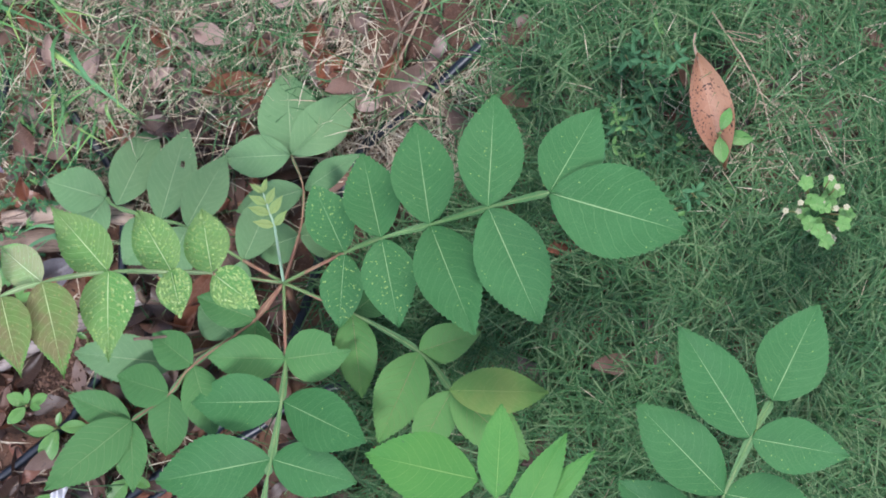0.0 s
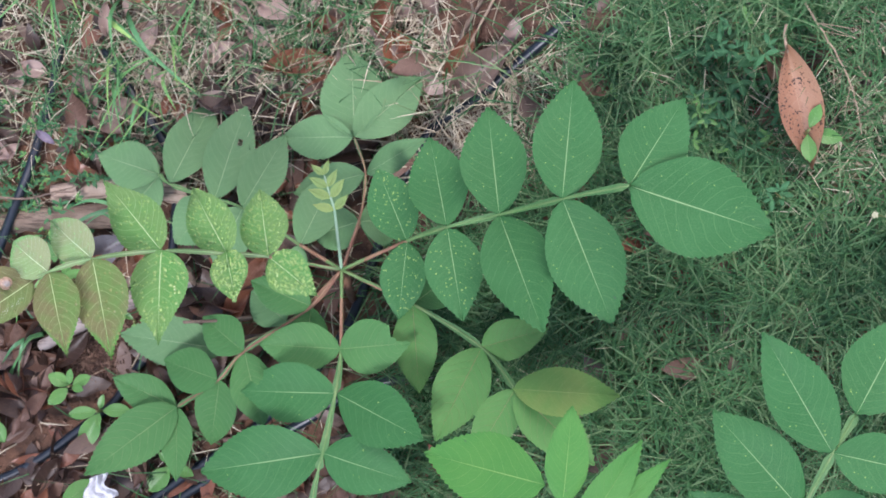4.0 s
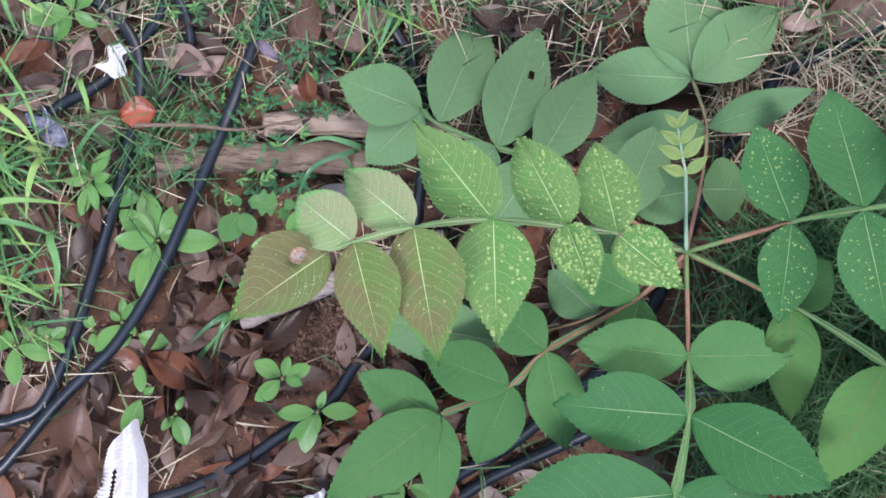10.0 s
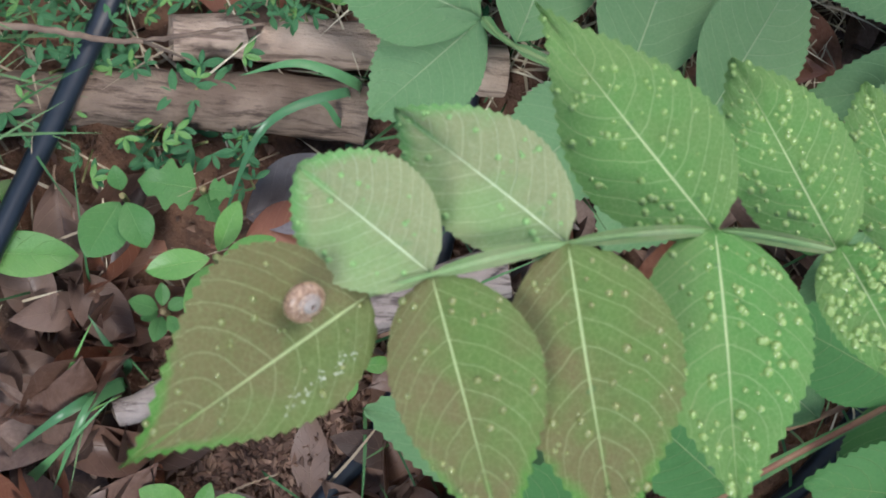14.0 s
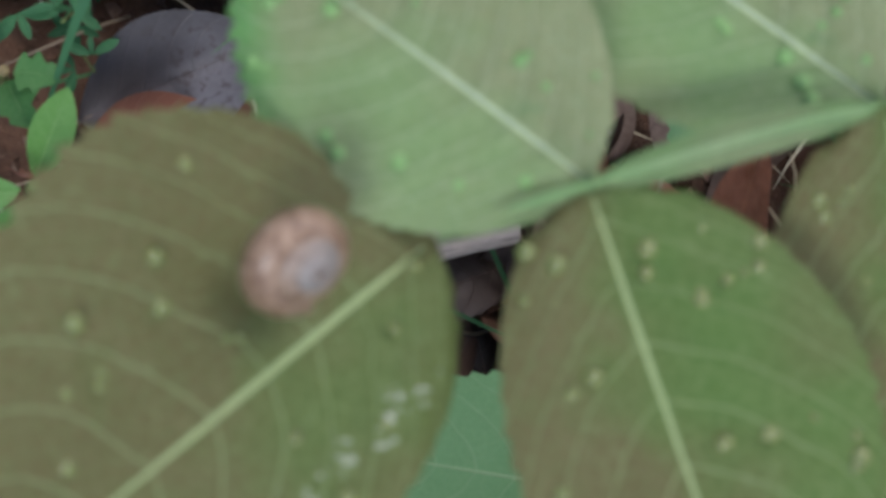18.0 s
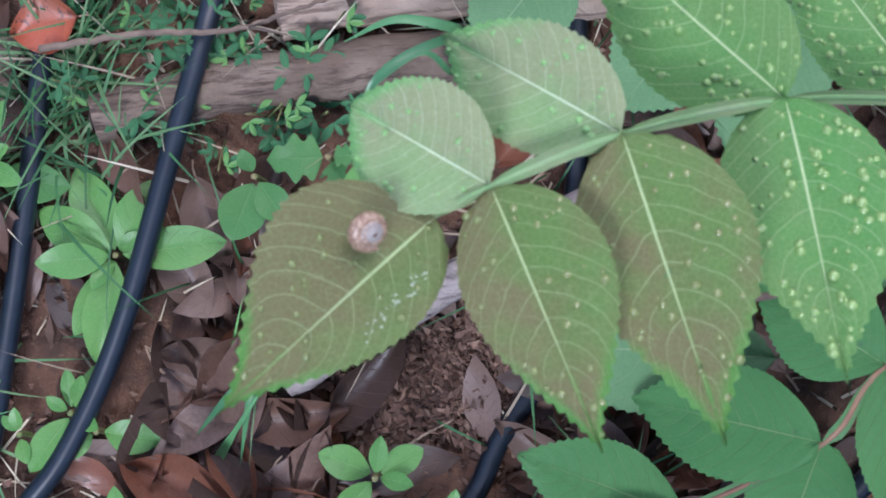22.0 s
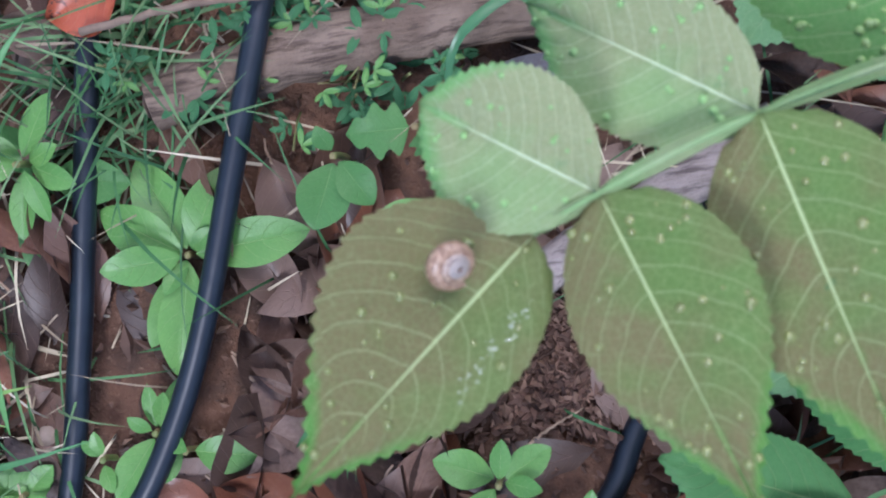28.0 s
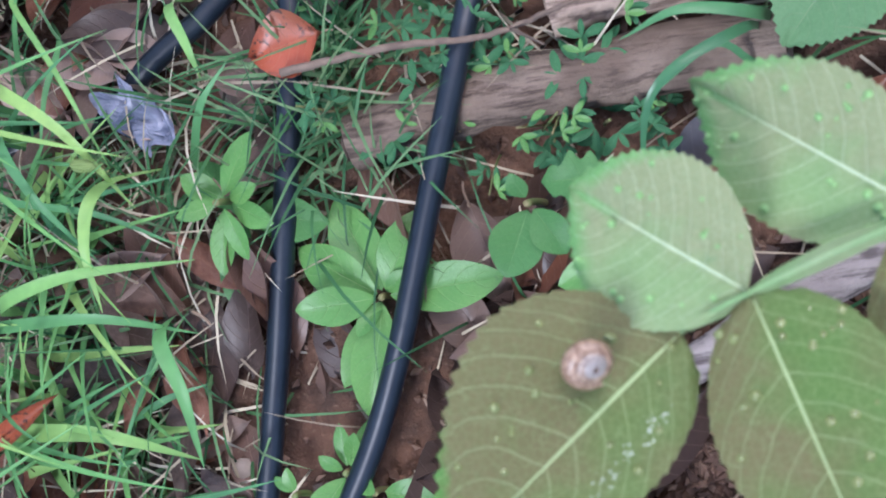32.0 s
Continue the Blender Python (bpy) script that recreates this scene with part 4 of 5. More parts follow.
def litter_leaf(x, y, size, lift, rng=LITTER):
    me = rng.choice(DRY_MESHES)
    turn = Euler((rng.gauss(0, 0.28), rng.gauss(0, 0.22), rng.uniform(0, 6.28)))
    dx, dy = size * math.cos(turn.z), size * math.sin(turn.z)
    if any(clear(x + dx * k, y + dy * k) for k in (0.15, 0.5, 0.85)):
        return False
    if any(math.hypot(x + dx * k - hx, y + dy * k - hy) < 0.006 + 0.24 * size for hx, hy in HOSE_LINE for k in (0.1, 0.35, 0.65, 0.9)):
        return False
    ob = new("dry_leaf", me)
    ob.matrix_basis = Matrix.LocRotScale((x, y, gz(x, y) + lift), turn, (size, size, size))
    stalk = new("stalk", STALK)
    stalk.parent = ob
    PLACED[ob] = ob.matrix_basis.copy()
    tagged(ob, "curled dry brown fallen leaf in the litter", "leaf", "leaf litter")
    return True


def litter_density(x, y):
    d = 1.0 if x < 0.02 and y < 0.04 else 0.35
    if x > 0.12:
        d = 0.35 if y > 0.05 and x < 0.27 else 0.12
    if y > 0.1 and x <= 0.12:
        d = 0.6 if x < -0.08 else 0.45
    return d


CLEAR = [(-0.188, 0.016, 0.03), (-0.158, 0.017, 0.016), (-0.106, -0.066, 0.016), (-0.0835, -0.084, 0.018), (-0.2, -0.127, 0.034), (-0.083, -0.147, 0.016),
         (-0.26, 0.08, 0.02), (-0.272, -0.053, 0.016), (-0.085, -0.035, 0.024), (-0.06, -0.024, 0.02), (-0.112, -0.03, 0.012),
         (-0.107, 0.022, 0.022), (-0.192, -0.08, 0.012), (-0.172, -0.09, 0.012), (-0.25, -0.07, 0.012), (-0.2, -0.043, 0.014), (-0.3, -0.085, 0.014), (-0.122, 0.003, 0.012), (-0.078, 0.042, 0.02)]


def clear(x, y):
    return any(math.hypot(x - cx, y - cy) < r for cx, cy, r in CLEAR) or (-0.19 < x < -0.02 and 0.055 < y < 0.105) or (-0.135 < x < -0.01 and abs(y - (-0.0325 + 0.47 * (x + 0.1345))) < 0.016)


placed = 0
while placed < 300:
    x, y = LITTER.uniform(-0.34, 0.16), LITTER.uniform(-0.2, 0.2)
    if LITTER.random() < litter_density(x, y) and litter_leaf(x, y, LITTER.uniform(0.028, 0.056), LITTER.uniform(0.002, 0.011)):
        placed += 1


def far_litter():
    rng = random.Random(22)
    verts, faces, uvs, tones = [], [], [], []
    for k in range(5200):
        x, y = rng.uniform(-0.62, 0.85), rng.uniform(-0.42, 0.45)
        if k > 2600:
            x, y = rng.gauss(0.1, 0.7), rng.gauss(0.0, 0.6)
        if clear(x, y):
            continue
        if -0.36 < x < 0.3 and -0.21 < y < 0.23 and rng.random() < 0.05:
            continue
        if rng.random() > litter_density(x, y) + 0.12:
            continue
        m = Matrix.LocRotScale((x, y, gz(x, y) + rng.uniform(0.001, 0.005)), Euler((rng.gauss(0, 0.3), rng.gauss(0, 0.3), rng.uniform(0, 6.28))), Vector((1, 1, 1)) * rng.uniform(0.022, 0.045))
        v, f, uv = blade_grid(1.0, 0.42, ovate(0.45, 0.9, 0.8), 6, 2, rng, rng.uniform(-0.3, 0.5), rng.uniform(-0.2, 0.2), 0.12)
        o = len(verts)
        verts += [tuple(m @ Vector(p)) for p in v]
        faces += [tuple(a + o for a in q) for q in f]
        tones += [rng.choice((0, 0, 1, 2, 3, 3))] * len(f)
        uvs += uv
    for k in range(760):
        x, y = rng.uniform(-0.36, 0.0), rng.uniform(-0.21, 0.02)
        if clear(x, y) or any(math.hypot(x - hx, y - hy) < 0.024 for hx, hy in HOSE_LINE[::3]) or (x < -0.235 and y > -0.05):
            continue
        size = rng.uniform(0.026, 0.046)
        m = Matrix.LocRotScale((x, y, gz(x, y) + rng.uniform(0.001, 0.007)), Euler((rng.gauss(0, 0.3), rng.gauss(0, 0.25), rng.uniform(0, 6.28))), Vector((size, size, size)))
        v, f, uv = blade_grid(1.0, rng.uniform(0.36, 0.48), ovate(0.45, 0.9, 0.8), 10, 4, rng, rng.uniform(-0.3, 0.5), rng.uniform(-0.25, 0.25), 0.16, cup=rng.uniform(-0.3, 0.6))
        o = len(verts)
        verts += [tuple(m @ Vector(p)) for p in v]
        faces += [tuple(a + o for a in q) for q in f]
        tones += [rng.choice((0, 0, 1, 2, 3, 3))] * len(f)
        uvs += uv
    ob = new("leaf_litter", smooth(mesh_from("leaf_litter", verts, faces, uvs)))
    for tone in DRY:
        ob.data.materials.append(tone)
    ob.data.polygons.foreach_set("material_index", tones)
    tagged(ob, "scattered brown leaf litter", "leaf litter", kind="stuff")


far_litter()


def crumbs():
    rng = random.Random(23)
    verts, faces = [], []
    for k in range(7400):
        x, y = rng.uniform(-0.42, 0.35), rng.uniform(-0.26, 0.3)
        if k > 5600:
            x, y = rng.gauss(-0.085, 0.02), rng.gauss(-0.034, 0.013)
        s = rng.uniform(0.0008, 0.0032)
        m = Matrix.LocRotScale((x, y, gz(x, y) + s * 0.3), Euler((rng.uniform(0, 3), rng.uniform(0, 3), rng.uniform(0, 6))), (s * rng.uniform(0.6, 2.2), s * 0.8, s * 0.5))
        o = len(verts)
        verts += [tuple(m @ Vector(p)) for p in ((1, 0, 0), (-1, 0.2, 0), (0, 1, 0.2), (0.1, -1, 0), (0, 0.1, 1), (0, 0, -1))]
        faces += [tuple(o + a for a in q) for q in ((0, 2, 4), (2, 1, 4), (1, 3, 4), (3, 0, 4), (2, 0, 5), (1, 2, 5), (3, 1, 5), (0, 3, 5))]
    ob = new("soil_crumbs", mesh_from("soil_crumbs", verts, faces))
    ob.data.materials.append(M_CRUMB)
    tagged(ob, "crumbs of soil, bark and leaf fragments", "soil", kind="stuff")


crumbs()


def special_leaf(name, base, tip, width, material, label, rng_seed, lift=(0.004, 0.004), **kw):
    rng = random.Random(rng_seed)
    a = Vector((*base, gz(*base) + lift[0]))
    b = Vector((*tip, gz(*tip) + lift[1]))
    v, f, uv = blade_grid((b - a).length, width, kw.get("profile", ovate(0.45, 1.0, 0.8)), 24, 8, rng, kw.get("fold", 0.2), kw.get("droop", 0.05), 0.06, cup=kw.get("cup", 0.1))
    me = smooth(mesh_from(name, v, f, uv))
    me.materials.append(material)
    ob = new(name, me)
    ob.matrix_basis = frame_of(a, b, (0, 0, 1), kw.get("roll", 0))
    size = (b - a).length
    stalk = new("stalk", STALK)
    stalk.scale = (size, size, size)
    stalk.parent = ob
    return tagged(ob, label, "leaf", "fallen leaves")


special_leaf("red_leaf", (-0.1918, 0.0960), (-0.2158, 0.0922), 0.0205, M_RED, "bright orange-red fallen leaf resting on weeds", 1, (0.028, 0.026))
special_leaf("orange_leaf", (0.4469, 0.1810), (0.4648, 0.0951), 0.031, M_ORANGE, "large orange fallen leaf with dark specks on grass", 2, (0.034, 0.036), cup=0.28, profile=ovate(0.5, 1.1, 0.9))
special_leaf("copper_leaf", (0.1590, 0.2175), (0.1660, 0.1815), 0.024, M_COPPER, "shiny copper-brown curled fallen leaf", 3, (0.008, 0.006), cup=0.5)
special_leaf("fallen_leaf", (0.205, 0.162), (0.256, 0.2), 0.027, DRY[1], "large brown curled fallen leaf beside the hose", 4, (0.008, 0.012), cup=0.35)
special_leaf("fallen_leaf", (0.20, 0.165), (0.225, 0.215), 0.018, DRY[2], "narrow red-brown curled fallen leaf", 5, (0.006, 0.01), cup=0.4)
special_leaf("fallen_leaf", (0.03, 0.19), (0.04, 0.222), 0.016, DRY[1], "pale pinkish curled fallen leaf", 6, (0.004, 0.01), cup=0.4)
special_leaf("fallen_leaf", (0.413, 0.115), (0.411, 0.078), 0.013, DRY[2], "narrow rusty fallen leaf in grass", 7)
special_leaf("fallen_leaf", (0.468, 0.025), (0.425, 0.04), 0.02, DRY[2], "rusty brown fallen leaf in grass", 8)
special_leaf("fallen_leaf", (0.47, 0.0), (0.44, -0.012), 0.018, DRY[0], "brown fallen leaf sunk in grass", 21)
special_leaf("fallen_leaf", (0.335, 0.05), (0.33, 0.015), 0.015, DRY[2], "red-brown fallen leaf under the sumac", 22)
special_leaf("fallen_leaf", (0.375, 0.035), (0.38, 0.0), 0.012, DRY[2], "rusty narrow fallen leaf in grass", 23)
special_leaf("fallen_leaf", (0.46, 0.16), (0.48, 0.2), 0.022, DRY[2], "rusty brown fallen leaf in grass", 24)
special_leaf("fallen_leaf", (0.40, -0.02), (0.415, -0.015), 0.01, DRY[1], "small grey-pink fallen leaf in grass", 25)
special_leaf("fallen_leaf", (0.04, 0.275), (0.08, 0.285), 0.02, DRY[1], "pale pinkish fallen leaf among dry grass", 26)
special_leaf("fallen_leaf", (-0.02, 0.25), (0.02, 0.275), 0.022, DRY[0], "brown fallen leaf among dry grass", 27)
special_leaf("fallen_leaf", (-0.05, 0.215), (-0.015, 0.225), 0.02, DRY[1], "pale brown fallen leaf among dry grass", 28)
special_leaf("fallen_leaf", (-0.098, 0.036), (-0.060, 0.056), 0.026, M_GREYLEAF, "large ash-grey fallen leaf half in shadow", 29, (0.012, 0.02), fold=0.5)
special_leaf("fallen_leaf", (-0.098, 0.028), (-0.070, 0.040), 0.017, DRY[2], "red-brown fallen leaf against a grey one", 30, (0.018, 0.02))
for k, (x, y, a, size) in enumerate(((-0.327, 0.12, 0.5, 0.04), (-0.308, 0.13, 2.4, 0.036), (-0.345, 0.143, 0.2, 0.038), (-0.33, 0.15, 1.4, 0.03), (-0.31, 0.105, -0.7, 0.034), (-0.28, 0.13, 0.9, 0.032), (-0.275, 0.15, 2.8, 0.03), (-0.34, 0.11, 2.0, 0.036), (-0.25, 0.1, 2.9, 0.026), (-0.295, 0.15, 0.1, 0.03), (-0.36, 0.12, 0.7, 0.034), (-0.29, 0.105, -0.4, 0.03), (-0.3, 0.06, 1.0, 0.032),
                                     (-0.285, 0.029, 0.3, 0.03), (-0.31, -0.02, 2.2, 0.034), (-0.275, -0.06, 1.1, 0.03), (0.0, 0.2, 0.4, 0.032), (0.06, 0.21, 2.6, 0.03), (-0.02, 0.23, 1.6, 0.034), (0.085, 0.235, 0.9, 0.026), (0.02, 0.245, -0.6, 0.03))):
    special_leaf("fallen_leaf", (x, y), (x + size * math.cos(a), y + size * math.sin(a)), size * 0.5, M_PALE_DRY if k % 3 else DRY[1], "pale pinkish-brown curled fallen leaf in grass", 40 + k, (0.006, 0.012), cup=0.3)
for k, (x, y, a, size) in enumerate(((-0.2458, 0.1145, 1.4, 0.03), (-0.2783, 0.1049, 0.4, 0.028), (-0.1921, 0.1352, -0.4, 0.036), (-0.1705, 0.1214, 0.6, 0.022), (-0.2476, 0.0756, 2.6, 0.03), (-0.2138, 0.1667, 1.9, 0.034), (-0.1960, 0.1850, 0.2, 0.03), (-0.2300, 0.1450, 1.0, 0.024), (-0.2650, 0.1350, 2.2, 0.03), (-0.2350, 0.0950, -0.5, 0.026), (-0.1620, 0.1750, 0.9, 0.026), (-0.1300, 0.1900, 2.8, 0.026))):
    special_leaf("fallen_leaf", (x, y), (x + size * math.cos(a), y + size * math.sin(a)), size * 0.55, M_PALE_DRY if k % 4 != 1 else DRY[1], "pale pinkish curled fallen leaf by the hose loop", 140 + k, (0.006, 0.012), cup=0.3)
special_leaf("fallen_leaf", (-0.1340, 0.1420), (-0.1190, 0.1310), 0.007, M_LILAC, "narrow bleached lilac fallen leaf among weeds", 160, (0.028, 0.024), cup=0.3)
for k, (x, y, a, size) in enumerate(((-0.1610, 0.0416, -1.3, 0.036), (-0.1485, 0.0330, 0.4, 0.032), (-0.1530, 0.0128, -0.8, 0.034), (-0.1340, 0.0365, -2.0, 0.034), (-0.1774, -0.0178, -0.3, 0.036), (-0.1400, 0.0100, 1.2, 0.030), (-0.1600, -0.0050, 2.0, 0.034), (-0.0578, 0.0374, 0.8, 0.034))):
    special_leaf("fallen_leaf", (x, y), (x + size * math.cos(a), y + size * math.sin(a)), size * 0.5, DRY[(1, 0, 1, 2)[k % 4]], "grey-brown curled fallen leaf between hose and log", 170 + k, (0.004, 0.008), cup=0.3)
SCATTER = random.Random(66)
for k in range(40):
    x, y, a, size = SCATTER.uniform(-0.1, 0.2), SCATTER.uniform(0.15, 0.31), SCATTER.uniform(0, 6.28), SCATTER.uniform(0.02, 0.038)
    special_leaf("fallen_leaf", (x, y), (x + size * math.cos(a), y + size * math.sin(a)), size * SCATTER.uniform(0.35, 0.55), (M_PALE_DRY, DRY[1], DRY[2], M_PALE_DRY)[k % 4], ("pale curled", "grey-brown curled", "red-brown curled", "pale curled")[k % 4] + " fallen leaf among dry grass", 70 + k, (SCATTER.uniform(0.006, 0.014), SCATTER.uniform(0.008, 0.02)), cup=SCATTER.uniform(0.1, 0.6))
special_leaf("red_leaf", (-0.3196, -0.0171), (-0.2849, 0.0009), 0.007, M_RED, "narrow bright orange-red fallen leaf in grass", 61, (0.036, 0.042), cup=0.4)
special_leaf("fallen_leaf", (-0.2305, 0.0435), (-0.2255, 0.0140), 0.010, DRY[0], "narrow curled dark brown leaf beside the hose", 62, (0.012, 0.01), cup=0.8)
special_leaf("fallen_leaf", (-0.255, 0.02), (-0.285, 0.031), 0.014, M_RED, "rusty orange fallen leaf under grass", 63, (0.004, 0.006), cup=0.2)
special_leaf("bud_leaf", (-0.0985, 0.106), (-0.1025, 0.126), 0.0115, DRY[2], "small rounded reddish dry leaf on green weeds", 9, (0.03, 0.034), cup=0.6)

# ------------------------------------------------------------------ seedlings
def herb(x, y, size, leaves, seed, material=None, tilt=0.35, height=0.02, spin=0.0, label="small bright green seedling in leaf litter"):
    rng = random.Random(seed)
    z = gz(x, y)
    ob = thing("seedling", (x, y, z), label, "seedling", "seedlings in the litter")
    top = Vector((x + rng.uniform(-1, 1) * 0.003, y + rng.uniform(-1, 1) * 0.003, z + height))
    part("stalk", smooth(mesh_from("stalk", *tube(spline([(x, y, z - 0.004), (x, y, z + height * 0.5), top], 4), 0.0011, 6))), M_HERBSTEM, ob)
    for k in range(leaves):
        a = spin + 2.399 * k + rng.uniform(-0.25, 0.25)
        s = size * (1.0 - 0.07 * k) * rng.uniform(0.85, 1.1)
        lift = tilt * (0.3 + 0.9 * k / leaves)
        d = Vector((math.cos(a) * math.cos(lift), math.sin(a) * math.cos(lift), math.sin(lift)))
        base = top - Vector((0, 0, height * 0.4 * (1 - k / leaves))) + d * 0.002
        v, f, uv = blade_grid(s, s * rng.uniform(0.44, 0.55), ovate(0.55, 0.8, 0.95), 16, 8, rng, 0.25, 0.12, 0.03)
        me = smooth(mesh_from("leaf", v, f, uv))
        part("leaf", me, material or M_HERB, ob, "", frame_of(base, base + d * s))
    return ob


def seedling(x, y, height, leaves, label="small bright green seedling in leaf litter", material=None, seed=0, profile=None):
    """leaves: heading in radians, reach, and breadth over reach."""
    rng = random.Random(900 + seed)
    z = gz(x, y)
    ob = thing("seedling", (x, y, z), label, "seedling", "seedlings in the litter")
    top = Vector((x, y, z + height))
    part("stalk", smooth(mesh_from("stalk", *tube(spline([(x + 0.002, y - 0.002, z - 0.004), (x, y, z + height * 0.5), top], 4), 0.0011, 6))), M_HERBSTEM, ob)
    for k, (a, reach, broad) in enumerate(leaves):
        lift = rng.uniform(-0.02, 0.3) * (0.5 if reach > 0.028 else 1.0) + (0.35 if reach < 0.016 else 0.0)
        d = Vector((math.cos(a) * math.cos(lift), math.sin(a) * math.cos(lift), math.sin(lift)))
        base = top - Vector((0, 0, height * rng.uniform(0.1, 0.4))) + d * 0.002
        v, f, uv = blade_grid(reach, reach * broad, profile or ovate(0.52, 0.72, 0.8), 20, 8, rng, 0.22, rng.uniform(0.05, 0.22), 0.03)
        part("leaf", smooth(mesh_from("leaf", v, f, uv)), material or M_HERB, ob, "", frame_of(base, base + d * reach, (0, 0, 1), rng.uniform(-14, 14)))
    return ob


seedling(-0.1881, 0.0164, 0.012, [(-1.82, 0.0354, 0.42), (-2.14, 0.029, 0.36), (2.56, 0.0290, 0.52), (0.05, 0.0356, 0.42), (1.03, 0.0265, 0.5), (-3.09, 0.0247, 0.5), (1.94, 0.0309, 0.5), (-2.26, 0.0128, 0.5), (0.67, 0.0105, 0.55)], "bright green rosette seedling with broad smooth leaves between two hoses", None, 1)
seedling(-0.2290, 0.0466, 0.012, [(-0.22, 0.0265, 0.55), (2.2, 0.02, 0.6), (-1.9, 0.026, 0.4)], "broad-leaved dull green seedling under the hose", M_HERB_DARK, 2)
seedling(-0.2079, -0.0357, 0.014, [(1.57, 0.0140, 0.4), (0.95, 0.0190, 0.36), (2.45, 0.0085, 0.6), (-2.27, 0.0223, 0.5), (1.13, 0.0145, 0.4), (-0.5, 0.012, 0.5)], "bright green seedling beside the hose", None, 3)
seedling(-0.2001, -0.0428, 0.012, [(-0.23, 0.0195, 0.62), (-2.6, 0.014, 0.55)], "round-leaved seedling with a holed leaf by the hose", None, 16)
seedling(-0.1059, -0.0640, 0.026, [(2.66, 0.0190, 0.62), (1.34, 0.0150, 0.42), (0.48, 0.0165, 0.6), (-2.4, 0.0200, 0.55), (-0.23, 0.0130, 0.5)], "bright green round-leaved seedling in leaf litter", None, 4)
seedling(-0.0835, -0.0840, 0.026, [(-3.04, 0.0235, 0.45), (1.31, 0.0130, 0.45), (0.06, 0.0228, 0.5), (-2.03, 0.0330, 0.5), (-1.51, 0.0124, 0.4)], "bright green seedling over the black hose", None, 8)
seedling(-0.2724, -0.0533, 0.018, [(3.07, 0.0157, 0.55), (0.34, 0.0300, 0.5), (-1.52, 0.0230, 0.5), (-0.27, 0.0223, 0.45), (2.2, 0.012, 0.5)], "bright green round-leaved seedling by the hose", None, 9)
seedling(-0.2306, 0.0510, 0.03, [(2.55, 0.0150, 0.6), (1.08, 0.0206, 0.42), (0.28, 0.0132, 0.5), (-0.5, 0.0162, 0.5), (-1.82, 0.0210, 0.4), (-2.95, 0.0125, 0.5), (-1.3, 0.017, 0.4)], "pale green ragged seedling in grass", None, 6)
seedling(-0.2530, -0.0492, 0.012, [(-2.78, 0.0121, 0.6), (0.65, 0.0123, 0.6), (-0.48, 0.0126, 0.5)], "small round-leaved seedling at the edge of the grass", None, 12)
seedling(-0.2266, -0.0418, 0.01, [(1.64, 0.0083, 0.6), (-1.25, 0.0094, 0.6), (2.18, 0.0078, 0.6)], "tiny round-leaved seedling between two hoses", None, 5)
seedling(-0.1929, -0.0803, 0.018, [(1.71, 0.017, 0.5), (-1.88, 0.026, 0.5), (0.67, 0.01, 0.5)], seed=10)
seedling(-0.1716, -0.0904, 0.012, [(-1.24, 0.019, 0.6), (-2.24, 0.012, 0.5), (1.23, 0.01, 0.5)], seed=11)
seedling(-0.0256, -0.1272, 0.015, [(-2.29, 0.027, 0.6), (1.4, 0.023, 0.5), (-0.35, 0.019, 0.5), (2.27, 0.013, 0.4)], seed=13)
seedling(-0.115, -0.1605, 0.015, [(0.65, 0.032, 0.55), (2.5, 0.017, 0.5), (-0.22, 0.027, 0.5)], "pale green seedling beside a paper scrap", None, 14)
seedling(-0.249, 0.1553, 0.028, [(-2.98, 0.03, 0.5), (-0.55, 0.016, 0.5), (-2.12, 0.02, 0.5), (0.81, 0.016, 0.5), (1.9, 0.02, 0.5)], "leafy green seedling by the hose loop", None, 15)
seedling(-0.1072, 0.0215, 0.062, [(1.28, 0.0172, 0.46), (0.35, 0.0172, 0.43), (-0.5, 0.0128, 0.62), (-2.87, 0.0198, 0.48), (-1.93, 0.0183, 0.46)], "five-leaved bright green seedling on a slim stalk beside the galled leaf", None, 30)
seedling(-0.1221, 0.0028, 0.026, [(2.89, 0.0109, 0.62), (1.70, 0.0078, 0.62), (0.61, 0.0075, 0.62), (-0.81, 0.0078, 0.62), (-1.78, 0.0098, 0.62), (-2.71, 0.0062, 0.62)], "small round-leaved seedling in dark litter", M_HERB_DARK, 31)
seedling(-0.0951, 0.0181, 0.02, [(-1.04, 0.0116, 0.8), (2.63, 0.0101, 0.5)], "round-leaved seedling under the galled leaf", None, 17)


def lobed(u):
    """An ivy-shaped blade with three shallow lobes a side."""
    return ovate(0.35, 0.75, 0.5)(u) * (0.82 + 0.2 * math.cos(6 * math.pi * (u - 0.18)))


seedling(-0.1130, 0.0430, 0.03, [(3.10, 0.0185, 0.95), (0.0, 0.0090, 0.95), (-1.13, 0.0115, 0.9)], "ivy-shaped dark green lobed leaf in litter", M_HERB_DARK, 32, lobed)
seedling(-0.1380, 0.0385, 0.03, [(-2.0, 0.0205, 0.78), (-1.05, 0.0160, 0.72), (1.94, 0.009, 0.7)], "small toothed dark green seedling in litter", M_HERB_DARK, 33)
herb(-0.205, -0.155, 0.012, 3, 16, height=0.012)
herb(0.3285, 0.1663, 0.019, 4, 17, height=0.014, label="small round-leaved seedling in grass")
herb(0.3569, 0.1730, 0.013, 4, 18, height=0.012, label="small round-leaved seedling in grass")
herb(-0.06, -0.012, 0.012, 3, 20, height=0.014)
herb(0.4740, 0.0717, 0.016, 3, 23, height=0.014, label="small bright green seedling in grass")
herb(0.4600, 0.1190, 0.022, 4, 24, height=0.05, label="bright green sprig in front of an orange leaf")


